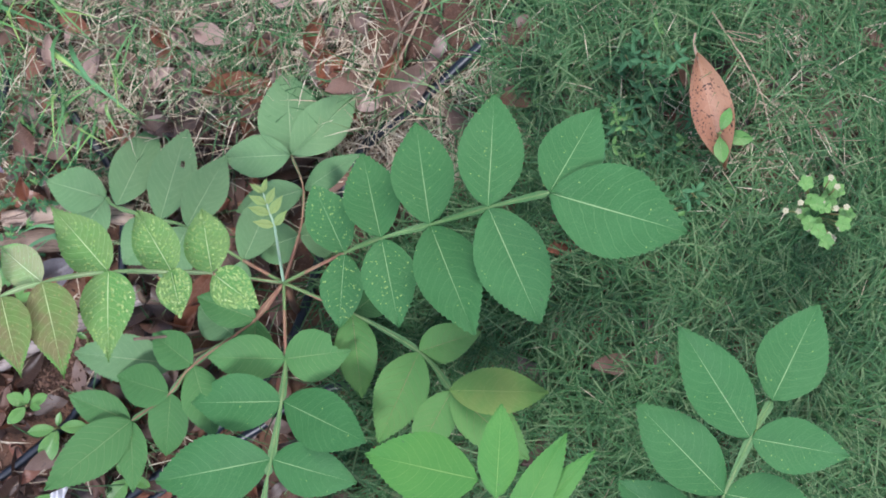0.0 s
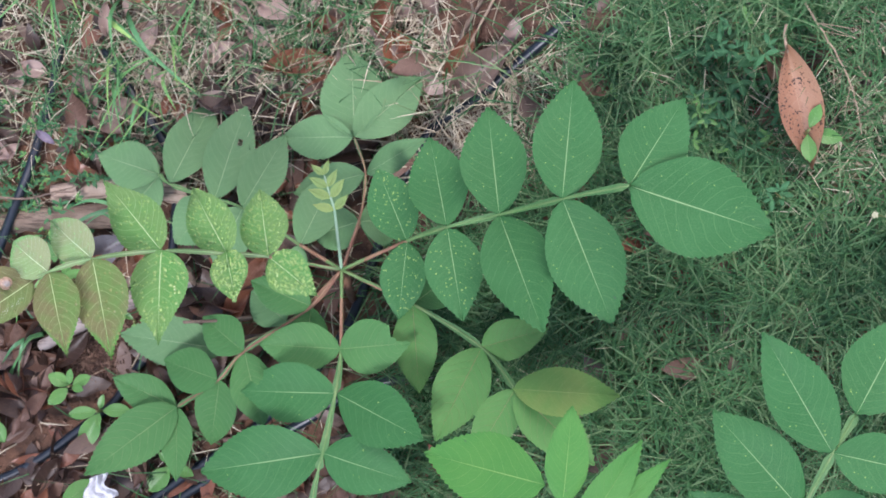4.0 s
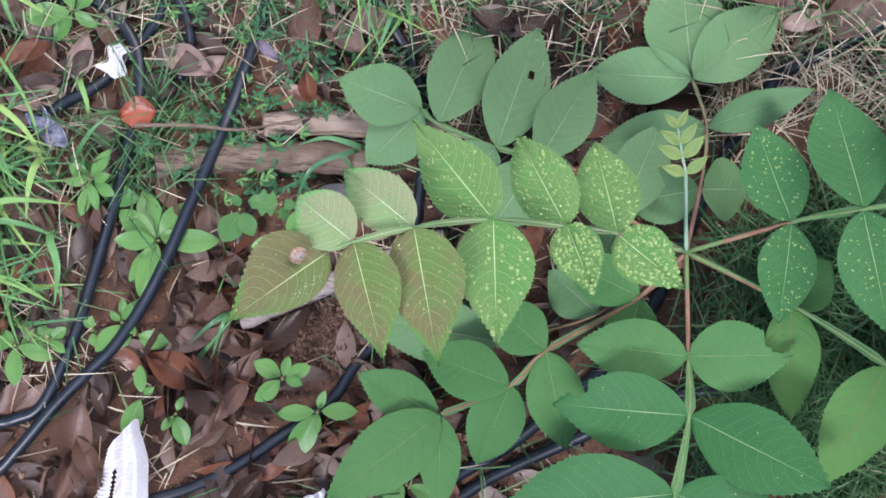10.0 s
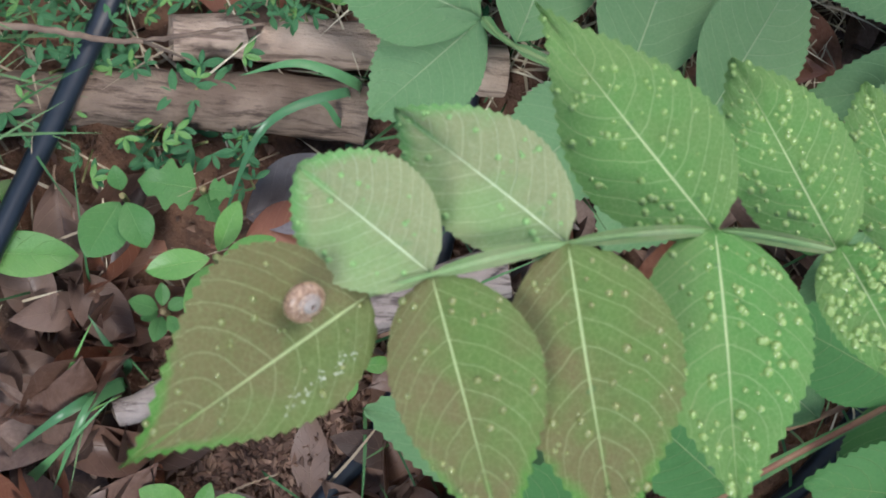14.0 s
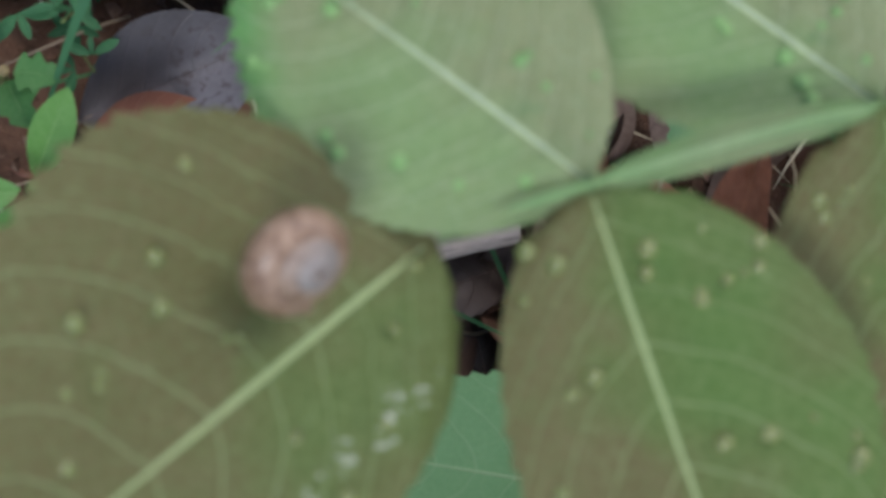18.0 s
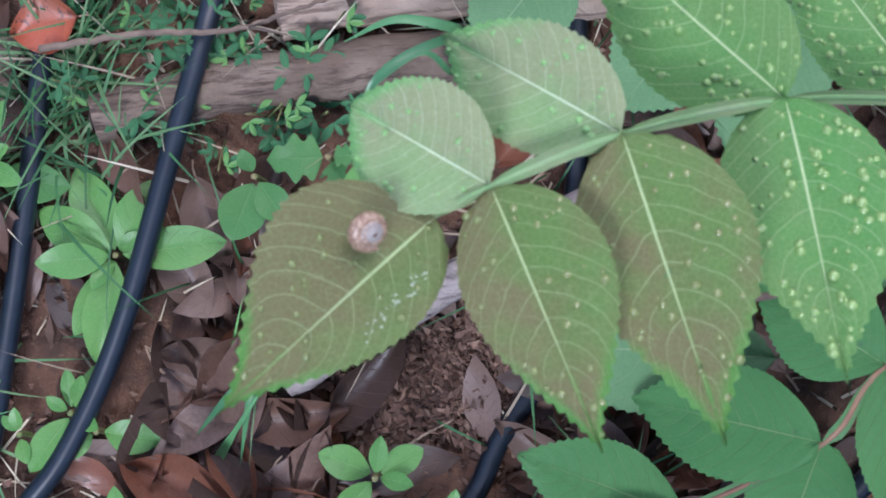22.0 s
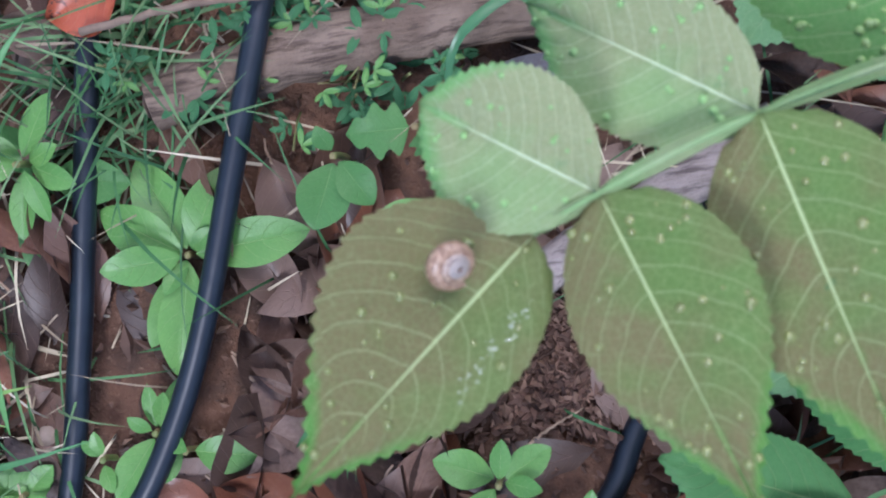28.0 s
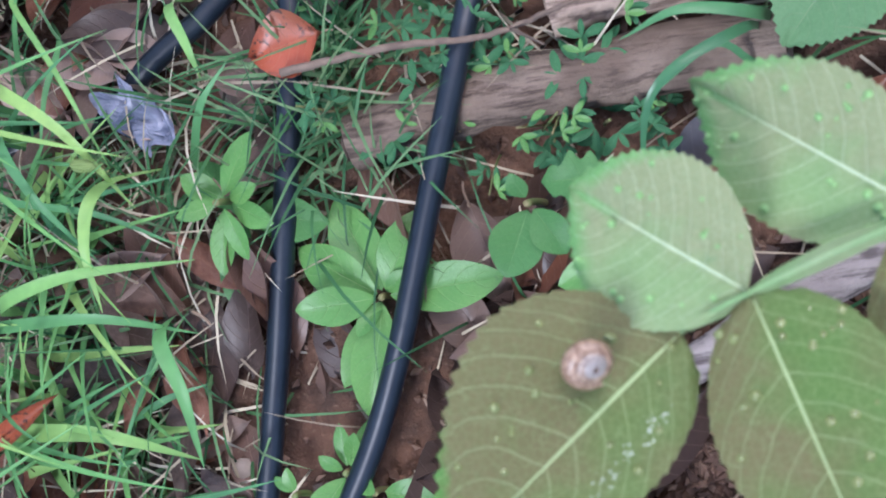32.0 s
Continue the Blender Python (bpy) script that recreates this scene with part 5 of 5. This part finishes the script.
def weed_proto(seed, hgt):
    rng = random.Random(seed)
    ob = thing("legume_weed", (0, 0, 0), "creeping weed with small three-part green leaves", "weed", "creeping weeds")
    lean = Vector((rng.uniform(-1, 1), rng.uniform(-1, 1), 0)) * 0.016
    pts = spline([(0, 0, -0.004), (lean.x * 0.4, lean.y * 0.4, hgt * 0.5), (lean.x, lean.y, hgt)], 5)
    part("stalk", smooth(mesh_from("stalk", *tube(pts, 0.0006, 5))), M_HERBSTEM, ob)
    for k in range(4):
        at = pts[min(len(pts) - 1, 3 + 3 * k)]
        a0 = rng.uniform(0, 6.28)
        arm = Vector((math.cos(a0), math.sin(a0), 0.3)) * 0.005
        for j in range(3):
            a = a0 + (j - 1) * 1.15
            s = rng.uniform(0.0058, 0.0098)
            d = Vector((math.cos(a), math.sin(a), rng.uniform(-0.1, 0.35))).normalized()
            v, f, uv = blade_grid(s, s * 0.36, ovate(0.55, 0.7, 0.8), 6, 4, rng, 0.3, 0.1, 0.02)
            part("leaflet", smooth(mesh_from("leaflet", v, f, uv)), M_HERB if k == 3 and seed % 2 else M_WEED, ob, "", frame_of(at + arm, at + arm + d * s))
    return ob


PROTOS = [weed_proto(300 + k, h) for k, h in enumerate((0.02, 0.03, 0.038, 0.026))]
WR = random.Random(31)
spots = []
while len(spots) < 74:
    x, y = WR.gauss(-0.115, 0.05), WR.gauss(0.125, 0.03)
    if -0.19 < x < 0.0 and 0.1 < y < 0.215:
        spots.append((x, y))
spots += [(-0.1346, 0.074), (-0.117, 0.072), (-0.141, 0.083), (-0.1733, 0.064), (-0.121, 0.05), (-0.128, 0.06), (-0.165, 0.095), (-0.195, 0.125), (-0.225, 0.14)]
spots += [(WR.uniform(-0.2, -0.08), WR.uniform(0.06, 0.11)) for _ in range(22)]
spots += [(-0.19, 0.075), (-0.165, 0.062), (-0.150, 0.055), (-0.118, 0.058), (-0.17, 0.09), (-0.145, 0.10), (-0.10, 0.1)]
spots += [(WR.uniform(-0.17, -0.09), WR.uniform(0.05, 0.075)) for _ in range(9)]
spots += [(WR.gauss(0.408, 0.022), WR.gauss(0.138, 0.03)) for _ in range(26)]
for k, (x, y) in enumerate(spots):
    m = Matrix.Translation((x, y, gz(x, y))) @ Matrix.Rotation(WR.uniform(0, 6.28), 4, "Z") @ Matrix.Scale(WR.uniform(1.25, 1.7) if x > 0.3 else WR.uniform(0.6, 0.9) if y > 0.1 else WR.uniform(0.8, 1.05), 4)
    if k < len(PROTOS):
        PROTOS[k].matrix_basis = m
    else:
        copy_thing(PROTOS[k % len(PROTOS)], m)

# ------------------------------------------------------------------ grass
def grass_stuff(name, count, where, length, width, material, label, seed, lean=0.6, category="grass"):
    rng = random.Random(seed)
    verts, faces = [], []
    done = 0
    tries = 0
    while done < count and tries < count * 40:
        tries += 1
        x, y = (rng.uniform(-0.6, 0.85), rng.uniform(-0.4, 0.44)) if rng.random() < 0.72 else (rng.gauss(0.2, 0.55), rng.gauss(0.0, 0.45))
        inset = min(x + 0.6, 0.85 - x, y + 0.4, 0.44 - y)
        if inset > 0 and rng.random() > 0.25 + 0.75 * sstep(inset / 0.16):
            continue
        if rng.random() > where(x, y):
            continue
        done += 1
        L, w = length * rng.uniform(0.5, 1.4), width * rng.uniform(0.6, 1.3)
        a = rng.uniform(0, 6.28)
        d, s = Vector((math.cos(a), math.sin(a), 0)), Vector((-math.sin(a), math.cos(a), 0))
        ln = lean * rng.uniform(0.3, 1.6)
        p, o = Vector((x, y, gz(x, y) - 0.002)), len(verts)
        ang = 0.3 * ln
        for k in range(5):
            ww = w * (1, 1.05, 0.9, 0.6, 0.05)[k] / 2
            verts += [tuple(p - s * ww), tuple(p + s * ww)]
            ang += 0.33 * ln
            p = p + (d * math.sin(ang) + Vector((0, 0, math.cos(ang)))) * (L / 4)
            p.z = max(p.z, gz(p.x, p.y) + 0.0015)
        faces += [(o + 2 * k, o + 2 * k + 1, o + 2 * k + 3, o + 2 * k + 2) for k in range(4)]
    ob = new(name, smooth(mesh_from(name, verts, faces)))
    ob.data.materials.append(material)
    tagged(ob, label, category, kind="stuff")


def lawn_where(x, y):
    right = sstep((x - 0.12 - 0.13 * sstep((y - 0.02) / 0.1)) / 0.1)
    top = 0.24 * sstep((y - 0.12) / 0.08) * (0.2 if x < -0.15 else 0.6 if x < -0.02 else 1)
    left = 0.2 * sstep(((-0.205 if y > 0.03 else -0.226) - x) / 0.05) * sstep((y + 0.09) / 0.1) * (1 - 0.75 * sstep((y - 0.065) / 0.04))
    by_hose = 0.9 * sstep(1 - abs(x + 0.2) / 0.03) * sstep((y - 0.03) / 0.04) * (1 - 0.85 * sstep((y - 0.09) / 0.02))
    bare = 0.12 if math.hypot(x - 0.235, y - 0.24) < 0.048 else 0.4 if math.hypot(x - 0.5, y - 0.13) < 0.075 else 1.0
    return max(right, top, left, by_hose, 0.004 if x < -0.05 else 0.02) * bare * (0.6 + 0.4 * noise.noise(Vector((x * 16, y * 16, 8))) * 1.5)


def straw_where(x, y):
    if math.hypot(x + 0.085, y + 0.035) < 0.035 or math.hypot(x - 0.235, y - 0.24) < 0.048:
        return 0.02
    if math.hypot(x - 0.52, y - 0.15) < 0.08:
        return 0.4
    return max(0.9 * sstep((y - 0.07) / 0.08) * (1 if x < 0.27 else 0.3) * (1 if x > -0.06 else 0.35 if y > 0.12 else 0.08), 0.3 if x < -0.24 and y > -0.08 else 0, 0.03 if x > 0.12 or y < 0.0 else 0.05)


grass_stuff("lawn_grass", 70000, lawn_where, 0.05, 0.0011, M_GRASS, "fine green grass over the soil", 41, 1.0)
grass_stuff("dead_grass", 21000, straw_where, 0.04, 0.0009, M_STRAWS, "pale dry grass stems matted on the soil", 42, 1.9)


def tuft(x, y, n, length, width, seed, spread=1.0, way=None):
    rng = random.Random(seed)
    ob = thing("grass_tuft", (x, y, gz(x, y)), "tuft of broad bright green grass blades", "grass", "grass tufts")
    for k in range(n):
        a = rng.uniform(0, 6.28) if way is None else rng.gauss(way, spread)
        L, w = length * rng.uniform(0.55, 1.25), width * rng.uniform(0.7, 1.2)
        d, s = Vector((math.cos(a), math.sin(a), 0)), Vector((-math.sin(a), math.cos(a), 0))
        ang, p = rng.uniform(0.15, 0.6), Vector((x + rng.gauss(0, 0.008), y + rng.gauss(0, 0.008), gz(x, y) - 0.003))
        verts, faces = [], []
        bend = rng.uniform(0.03, 0.11)
        for i in range(11):
            ww = w * (0.55 + 0.45 * math.sin(math.pi * min(1, (i + 1) / 6))) * (1 - (i / 10) ** 2.5) / 2 + 0.00005
            verts += [tuple(p - s * ww + Vector((0, 0, ww * 0.5))), tuple(p), tuple(p + s * ww + Vector((0, 0, ww * 0.5)))]
            ang += bend
            p = p + (d * math.sin(ang) + Vector((0, 0, math.cos(ang)))) * (L / 10)
            p.z = max(p.z, gz(p.x, p.y) + 0.004)
        for i in range(10):
            faces += [(3 * i, 3 * i + 1, 3 * i + 4, 3 * i + 3), (3 * i + 1, 3 * i + 2, 3 * i + 5, 3 * i + 4)]
        part("blade", smooth(mesh_from("blade", verts, faces)), M_BLADE, ob)
    return ob


for k, (x, y, n, L, w, way) in enumerate(((-0.345, 0.09, 16, 0.10, 0.005, 0.0), (-0.36, 0.03, 16, 0.11, 0.0055, 0.2), (-0.33, -0.02, 13, 0.09, 0.005, 0.3), (-0.29, 0.035, 10, 0.06, 0.004, None),
                                          (-0.38, -0.06, 12, 0.10, 0.005, 0.5), (-0.30, 0.08, 9, 0.07, 0.004, None), (-0.275, 0.0, 8, 0.06, 0.004, None), (-0.34, 0.155, 10, 0.09, 0.005, -0.5),
                                          (-0.13, 0.27, 12, 0.10, 0.005, -1.0), (-0.08, 0.30, 10, 0.11, 0.005, -1.2), (-0.07, 0.2, 8, 0.07, 0.004, -1.0), (-0.03, 0.215, 7, 0.07, 0.004, -0.8),
                                          (-0.30, 0.05, 12, 0.07, 0.006, -0.2), (-0.315, 0.0, 12, 0.07, 0.006, 0.3), (-0.285, -0.025, 9, 0.06, 0.0055, 0.0), (-0.2, 0.225, 8, 0.06, 0.004, None), (-0.4, 0.0, 12, 0.11, 0.005, 0.1), (-0.045, 0.175, 6, 0.06, 0.0035, -1.3))):
    tuft(x, y, int(n * 1.25), L * 1.12, w * 0.8, 500 + k, 0.8, way)
def long_blades(x, y, ends, seed):
    """A tuft whose blades arch from one root to the ends given: x, y, height, breadth."""
    rng = random.Random(seed)
    root = Vector((x, y, gz(x, y)))
    ob = thing("grass_tuft", tuple(root), "tuft of long broad bright green grass blades", "grass", "grass tufts")
    for ex, ey, ez, w in ends:
        a = root + Vector((rng.gauss(0, 0.006), rng.gauss(0, 0.006), -0.003))
        b = Vector((ex, ey, gz(ex, ey) + ez))
        mid = a.lerp(b, 0.45) + Vector((0, 0, 0.018))
        side = (b - a).cross(Vector((0, 0, 1))).normalized()
        pts = spline([a, mid, b], 8)
        verts, faces = [], []
        for i, p in enumerate(pts):
            t = i / (len(pts) - 1)
            ww = w * 0.45 * (0.5 + 0.5 * min(1, 3 * t)) * (1 - t ** 3) + 0.0001
            verts += [tuple(p - side * ww + Vector((0, 0, ww * 0.45))), tuple(p), tuple(p + side * ww + Vector((0, 0, ww * 0.45)))]
        for i in range(len(pts) - 1):
            faces += [(3 * i, 3 * i + 1, 3 * i + 4, 3 * i + 3), (3 * i + 1, 3 * i + 2, 3 * i + 5, 3 * i + 4)]
        part("blade", smooth(mesh_from("blade", verts, faces)), M_BLADE, ob)


def arching_blades(root, blades, seed, material=None):
    """A tuft whose blades pass over a crest to their tips: start, crest, tip, breadth."""
    root = Vector((*root, gz(*root)))
    ob = thing("grass_tuft", tuple(root), "tuft of long arching green grass blades", "grass", "grass tufts")
    rng = random.Random(seed)
    for start, crest, tip, w in blades:
        a, c, b = Vector(start), Vector(crest), Vector(tip)
        foot = Vector((*(a.lerp(root, 0.5)).xy, root.z - 0.003))
        pts = spline([foot, a, c, b], 8)
        verts, faces = [], []
        twist = rng.uniform(-0.4, 0.4)
        for i, p in enumerate(pts):
            t = i / (len(pts) - 1)
            d = pts[min(i + 1, len(pts) - 1)] - pts[max(i - 1, 0)]
            side = Matrix.Rotation(twist * t, 3, d.normalized()) @ d.cross(Vector((0, 0, 1))).normalized()
            ww = w / 2 * (0.45 + 0.55 * min(1, 3 * t)) * (1 - max(0, t - 0.35) ** 2 / 0.4225) + 0.0001
            verts += [tuple(p - side * ww + Vector((0, 0, ww * 0.4))), tuple(p), tuple(p + side * ww + Vector((0, 0, ww * 0.4)))]
        for i in range(len(pts) - 1):
            faces += [(3 * i, 3 * i + 1, 3 * i + 4, 3 * i + 3), (3 * i + 1, 3 * i + 2, 3 * i + 5, 3 * i + 4)]
        part("blade", smooth(mesh_from("blade", verts, faces)), material or M_BLADE, ob)


arching_blades((-0.32, 0.09), [((-0.2857, 0.0924, 0.05), (-0.2651, 0.0769, 0.055), (-0.2528, 0.0525, 0.04), 0.0036), ((-0.2908, 0.0789, 0.045), (-0.2798, 0.0598, 0.05), (-0.2696, 0.0382, 0.035), 0.0034),
                               ((-0.3023, 0.0621, 0.03), (-0.2658, 0.0525, 0.04), (-0.243, 0.0388, 0.03), 0.0022)], 601)
arching_blades((-0.31, 0.13), [((-0.2887, 0.1212, 0.03), (-0.2668, 0.0945, 0.05), (-0.2567, 0.0649, 0.045), 0.002), ((-0.2801, 0.1065, 0.02), (-0.282, 0.0907, 0.03), (-0.2869, 0.0722, 0.03), 0.0022)], 602)
arching_blades((-0.33, 0.02), [((-0.296, 0.029, 0.05), (-0.2672, 0.0356, 0.06), (-0.2363, 0.0353, 0.04), 0.0042), ((-0.3058, 0.0224, 0.035), (-0.2681, 0.0219, 0.045), (-0.2432, 0.0131, 0.03), 0.0038),
                               ((-0.2964, 0.0104, 0.02), (-0.2743, 0.0104, 0.025), (-0.2538, 0.0093, 0.02), 0.003)], 603)
arching_blades((-0.33, -0.012), [((-0.3082, -0.0107, 0.03), (-0.2743, -0.0131, 0.04), (-0.2495, -0.0259, 0.025), 0.0056), ((-0.2759, -0.0119, 0.015), (-0.2601, -0.0064, 0.02), (-0.2463, -0.0034, 0.02), 0.0026),
                                 ((-0.3016, 0.0095, 0.02), (-0.2921, -0.0061, 0.03), (-0.2983, -0.0324, 0.02), 0.0036)], 604)
arching_blades((-0.256, 0.028), [((-0.2504, 0.0151, 0.04), (-0.2437, -0.0034, 0.045), (-0.2473, -0.0278, 0.03), 0.0048)], 605)
arching_blades((-0.255, 0.07), [((-0.2573, 0.0601, 0.05), (-0.2604, 0.0446, 0.06), (-0.2631, 0.0235, 0.05), 0.0044), ((-0.245, 0.0644, 0.01), (-0.2321, 0.0799, 0.03), (-0.22, 0.0913, 0.035), 0.0028)], 611)
arching_blades((-0.244, 0.12), [((-0.2417, 0.1126, 0.02), (-0.2359, 0.0993, 0.025), (-0.235, 0.0891, 0.02), 0.0034)], 613)
arching_blades((-0.062, 0.08), [((-0.0668, 0.0812, 0.03), (-0.0865, 0.0848, 0.04), (-0.1047, 0.0797, 0.035), 0.0034), ((-0.0703, 0.0687, 0.02), (-0.0798, 0.0747, 0.03), (-0.0996, 0.0643, 0.02), 0.002),
                                ((-0.072, 0.077, 0.04), (-0.096, 0.063, 0.05), (-0.1065, 0.031, 0.02), 0.003)], 612, M_BLADE_DARK)
long_blades(-0.296, 0.178, [(-0.283, 0.139, 0.02, 0.004), (-0.26, 0.15, 0.02, 0.004)], 606)
long_blades(-0.075, 0.25, [(-0.048, 0.21, 0.03, 0.0045), (-0.07, 0.205, 0.03, 0.004), (-0.032, 0.19, 0.03, 0.005), (0.004, 0.165, 0.03, 0.0048)], 607)
long_blades(-0.045, 0.185, [(-0.021, 0.158, 0.02, 0.0035), (-0.061, 0.135, 0.02, 0.0035)], 608)
arching_blades((-0.1420, -0.0300), [((-0.1327, -0.0224, 0.012), (-0.1429, -0.0297, 0.030), (-0.1520, -0.0578, 0.015), 0.0036), ((-0.1341, -0.0220, 0.012), (-0.1492, -0.0310, 0.030), (-0.1676, -0.0478, 0.012), 0.0038), ((-0.1319, -0.0164, 0.010), (-0.1383, -0.0098, 0.020), (-0.1458, -0.0003, 0.020), 0.0026)], 610, M_BLADE_DARK)
tuft(-0.155, -0.035, 3, 0.05, 0.0032, 561, 0.4, 0.8)

def seed_head(x, y, top, seed):
    rng = random.Random(seed)
    z = gz(x, y)
    ob = thing("seed_grass", (x, y, z), "grass stem with a bristly pale green seed head", "grass", "grass tufts")
    stem = spline([(x, y, z), ((x + top[0]) / 2 - 0.006, (y + top[1]) / 2, z + 0.03), top], 6)
    part("stem", smooth(mesh_from("stem", *tube(stem, 0.0007, 6))), M_BLADE, ob)
    d = (stem[-1] - stem[-3]).normalized()
    verts, faces = tube([Vector(top) + d * (0.003 * k) for k in range(6)], [0.001, 0.0019, 0.0022, 0.002, 0.0015, 0.0006], 8)
    for _ in range(130):
        p = Vector(top) + d * rng.uniform(0, 0.015)
        w = Vector((rng.gauss(0, 1), rng.gauss(0, 1), rng.gauss(0, 1))).normalized() + d * 0.5
        q = w.cross(d).normalized() * 0.00012
        o = len(verts)
        verts += [p - q, p + q, p + w * 0.005]
        faces.append((o, o + 1, o + 2))
    part("seed_head", smooth(mesh_from("seed_head", [tuple(v) for v in verts], faces)), M_SHOOT, ob, "bristly pale green seed head")


seed_head(-0.295, 0.075, (-0.2660, 0.0675, 0.05), 1)

# ------------------------------------------------------------------ paper, wrapper, pebble, flowers
def crumpled(name, x, y, w, h, material, label, category, seed, turn=0.0, lift=0.006, amp=0.006, taper=0.5):
    verts, faces = [], []
    n, m = 22, 14
    for j in range(n + 1):
        for i in range(m + 1):
            u, v = i / m - 0.5, j / n - 0.5
            px, py = u * w * (1 - taper * max(0.0, v + 0.25)) + 0.12 * w * math.sin(7 * v + seed), v * h + 0.10 * h * u * math.sin(5 * u + seed)
            z = amp * (1.3 * noise.noise(Vector((px * 75, py * 45, seed))) + 0.9 * abs(noise.noise(Vector((px * 170, py * 110, seed + 3)))) + 0.7 * abs(math.sin(u * 9 + 3 * v)))
            verts.append((px + 0.003 * noise.noise(Vector((py * 130, seed, 1))), py, z + lift))
    for j in range(n):
        for i in range(m):
            p = j * (m + 1) + i
            faces.append((p, p + 1, p + m + 2, p + m + 1))
    ob = new(name, mesh_from(name, verts, faces))
    ob.data.materials.append(material)
    ob.matrix_basis = Matrix.Translation((x, y, gz(x, y))) @ Matrix.Rotation(turn, 4, "Z")
    return tagged(ob, label, category)


def folded_paper(x, y, turn):
    """A torn white paper, folded in three, with one zigzag edge."""
    verts, faces = [], []
    n, m = 36, 15
    for j in range(n + 1):
        v = j / n
        left = -0.018 + 0.008 * v + (0.0009 if j % 2 else -0.0009)
        right = 0.017 - 0.006 * sstep((v - 0.55) / 0.45) - 0.004 * v
        for i in range(m + 1):
            u = i / m
            fold = (0.002, 0.009, 0.001, 0.012, 0.002)[int(u * 4)] * (1 - u * 4 % 1) + (0.009, 0.001, 0.012, 0.002, 0.002)[int(u * 4)] * (u * 4 % 1)
            px, py = left + (right - left) * u, v * 0.064 - 0.032 - 0.02 * (1 - u) ** 1.5 * v + 0.003 * noise.noise(Vector((u * 4, v * 3, 2)))
            verts.append((px, py, 0.011 + fold + 0.0035 * noise.noise(Vector((px * 60, py * 45, 5))) + 0.006 * v))
    for j in range(n):
        for i in range(m):
            p = j * (m + 1) + i
            if not (i == 4 and 3 < j < 23):
                faces.append((p, p + 1, p + m + 2, p + m + 1))
    ob = new("paper_packet", mesh_from("paper_packet", verts, faces))
    ob.data.materials.append(M_PAPER)
    ob.matrix_basis = Matrix.Translation((x, y, gz(x, y))) @ Matrix.Rotation(turn, 4, "Z")
    tagged(ob, "torn folded white paper packet with a zigzag edge on brown leaves", "paper")


folded_paper(-0.2005, -0.1262, -0.02)
crumpled("paper_scrap", -0.083, -0.147, 0.024, 0.022, M_PAPER, "torn pale paper scrap on litter", "paper", 5, 0.4, 0.013)
crumpled("plastic_wrapper", -0.2610, 0.0815, 0.026, 0.014, M_PLASTIC, "clear silvery plastic wrapper in litter", "wrapper", 7, -0.8, 0.013, 0.004, 0.1)
crumpled("paper_scrap", -0.2215, 0.1275, 0.014, 0.02, M_PAPER, "small white paper scrap by the hose", "paper", 9, -0.5, 0.013, 0.0022)


def pebble(x, y, r, seed):
    bm = bmesh.new()
    bmesh.ops.create_icosphere(bm, subdivisions=2, radius=r)
    for v in bm.verts:
        v.co *= 1 + 0.25 * noise.noise(v.co * 120 + Vector((seed, 0, 0)))
        v.co.z *= 0.7
    me = bpy.data.meshes.new("pebble")
    bm.to_mesh(me)
    bm.free()
    ob = new("pebble", smooth(me))
    ob.data.materials.append(M_STONE)
    ob.location = (x, y, gz(x, y) + r * 0.4)
    tagged(ob, "small pale brown pebble in the litter", "stone", "pebbles")


for k, (x, y, r) in enumerate(((-0.2462, -0.0336, 0.0042), (-0.145, -0.045, 0.003), (-0.05, 0.13, 0.004), (0.02, -0.08, 0.0035))):
    pebble(x, y, r, k)


def flower_weed(x, y, seed):
    rng = random.Random(seed)
    z = gz(x, y)
    ob = thing("flowering_weed", (x, y, z), "small weed with pale cream flower heads in grass", "weed")
    for k in range(34):
        a, r = rng.uniform(0, 6.28), rng.uniform(0.003, 0.024)
        top = Vector((x + r * math.cos(a), y + r * math.sin(a), z + rng.uniform(0.036, 0.056)))
        part("stalk", smooth(mesh_from("stalk", *tube(spline([(x, y, z), (x + 0.3 * r * math.cos(a), y + 0.3 * r * math.sin(a), z + 0.02), top], 4), 0.0006, 5))), M_HERBSTEM, ob)
        for j in range(5):
            t = a + j * 1.257
            d = Vector((math.cos(t), math.sin(t), 0.15))
            size = 0.0026 if k < 16 else 0.0062
            v, f, uv = blade_grid(size, size * 0.8, ovate(0.6, 0.7, 0.8), 5, 4, rng, 0.2, 0.05, 0.02)
            part("petal" if k < 16 else "leaf", smooth(mesh_from("petal", v, f, uv)), M_FLOWER if k < 16 else M_HERB, ob, "", frame_of(top, top + d * 0.0042))


flower_weed(0.528, 0.062, 1)
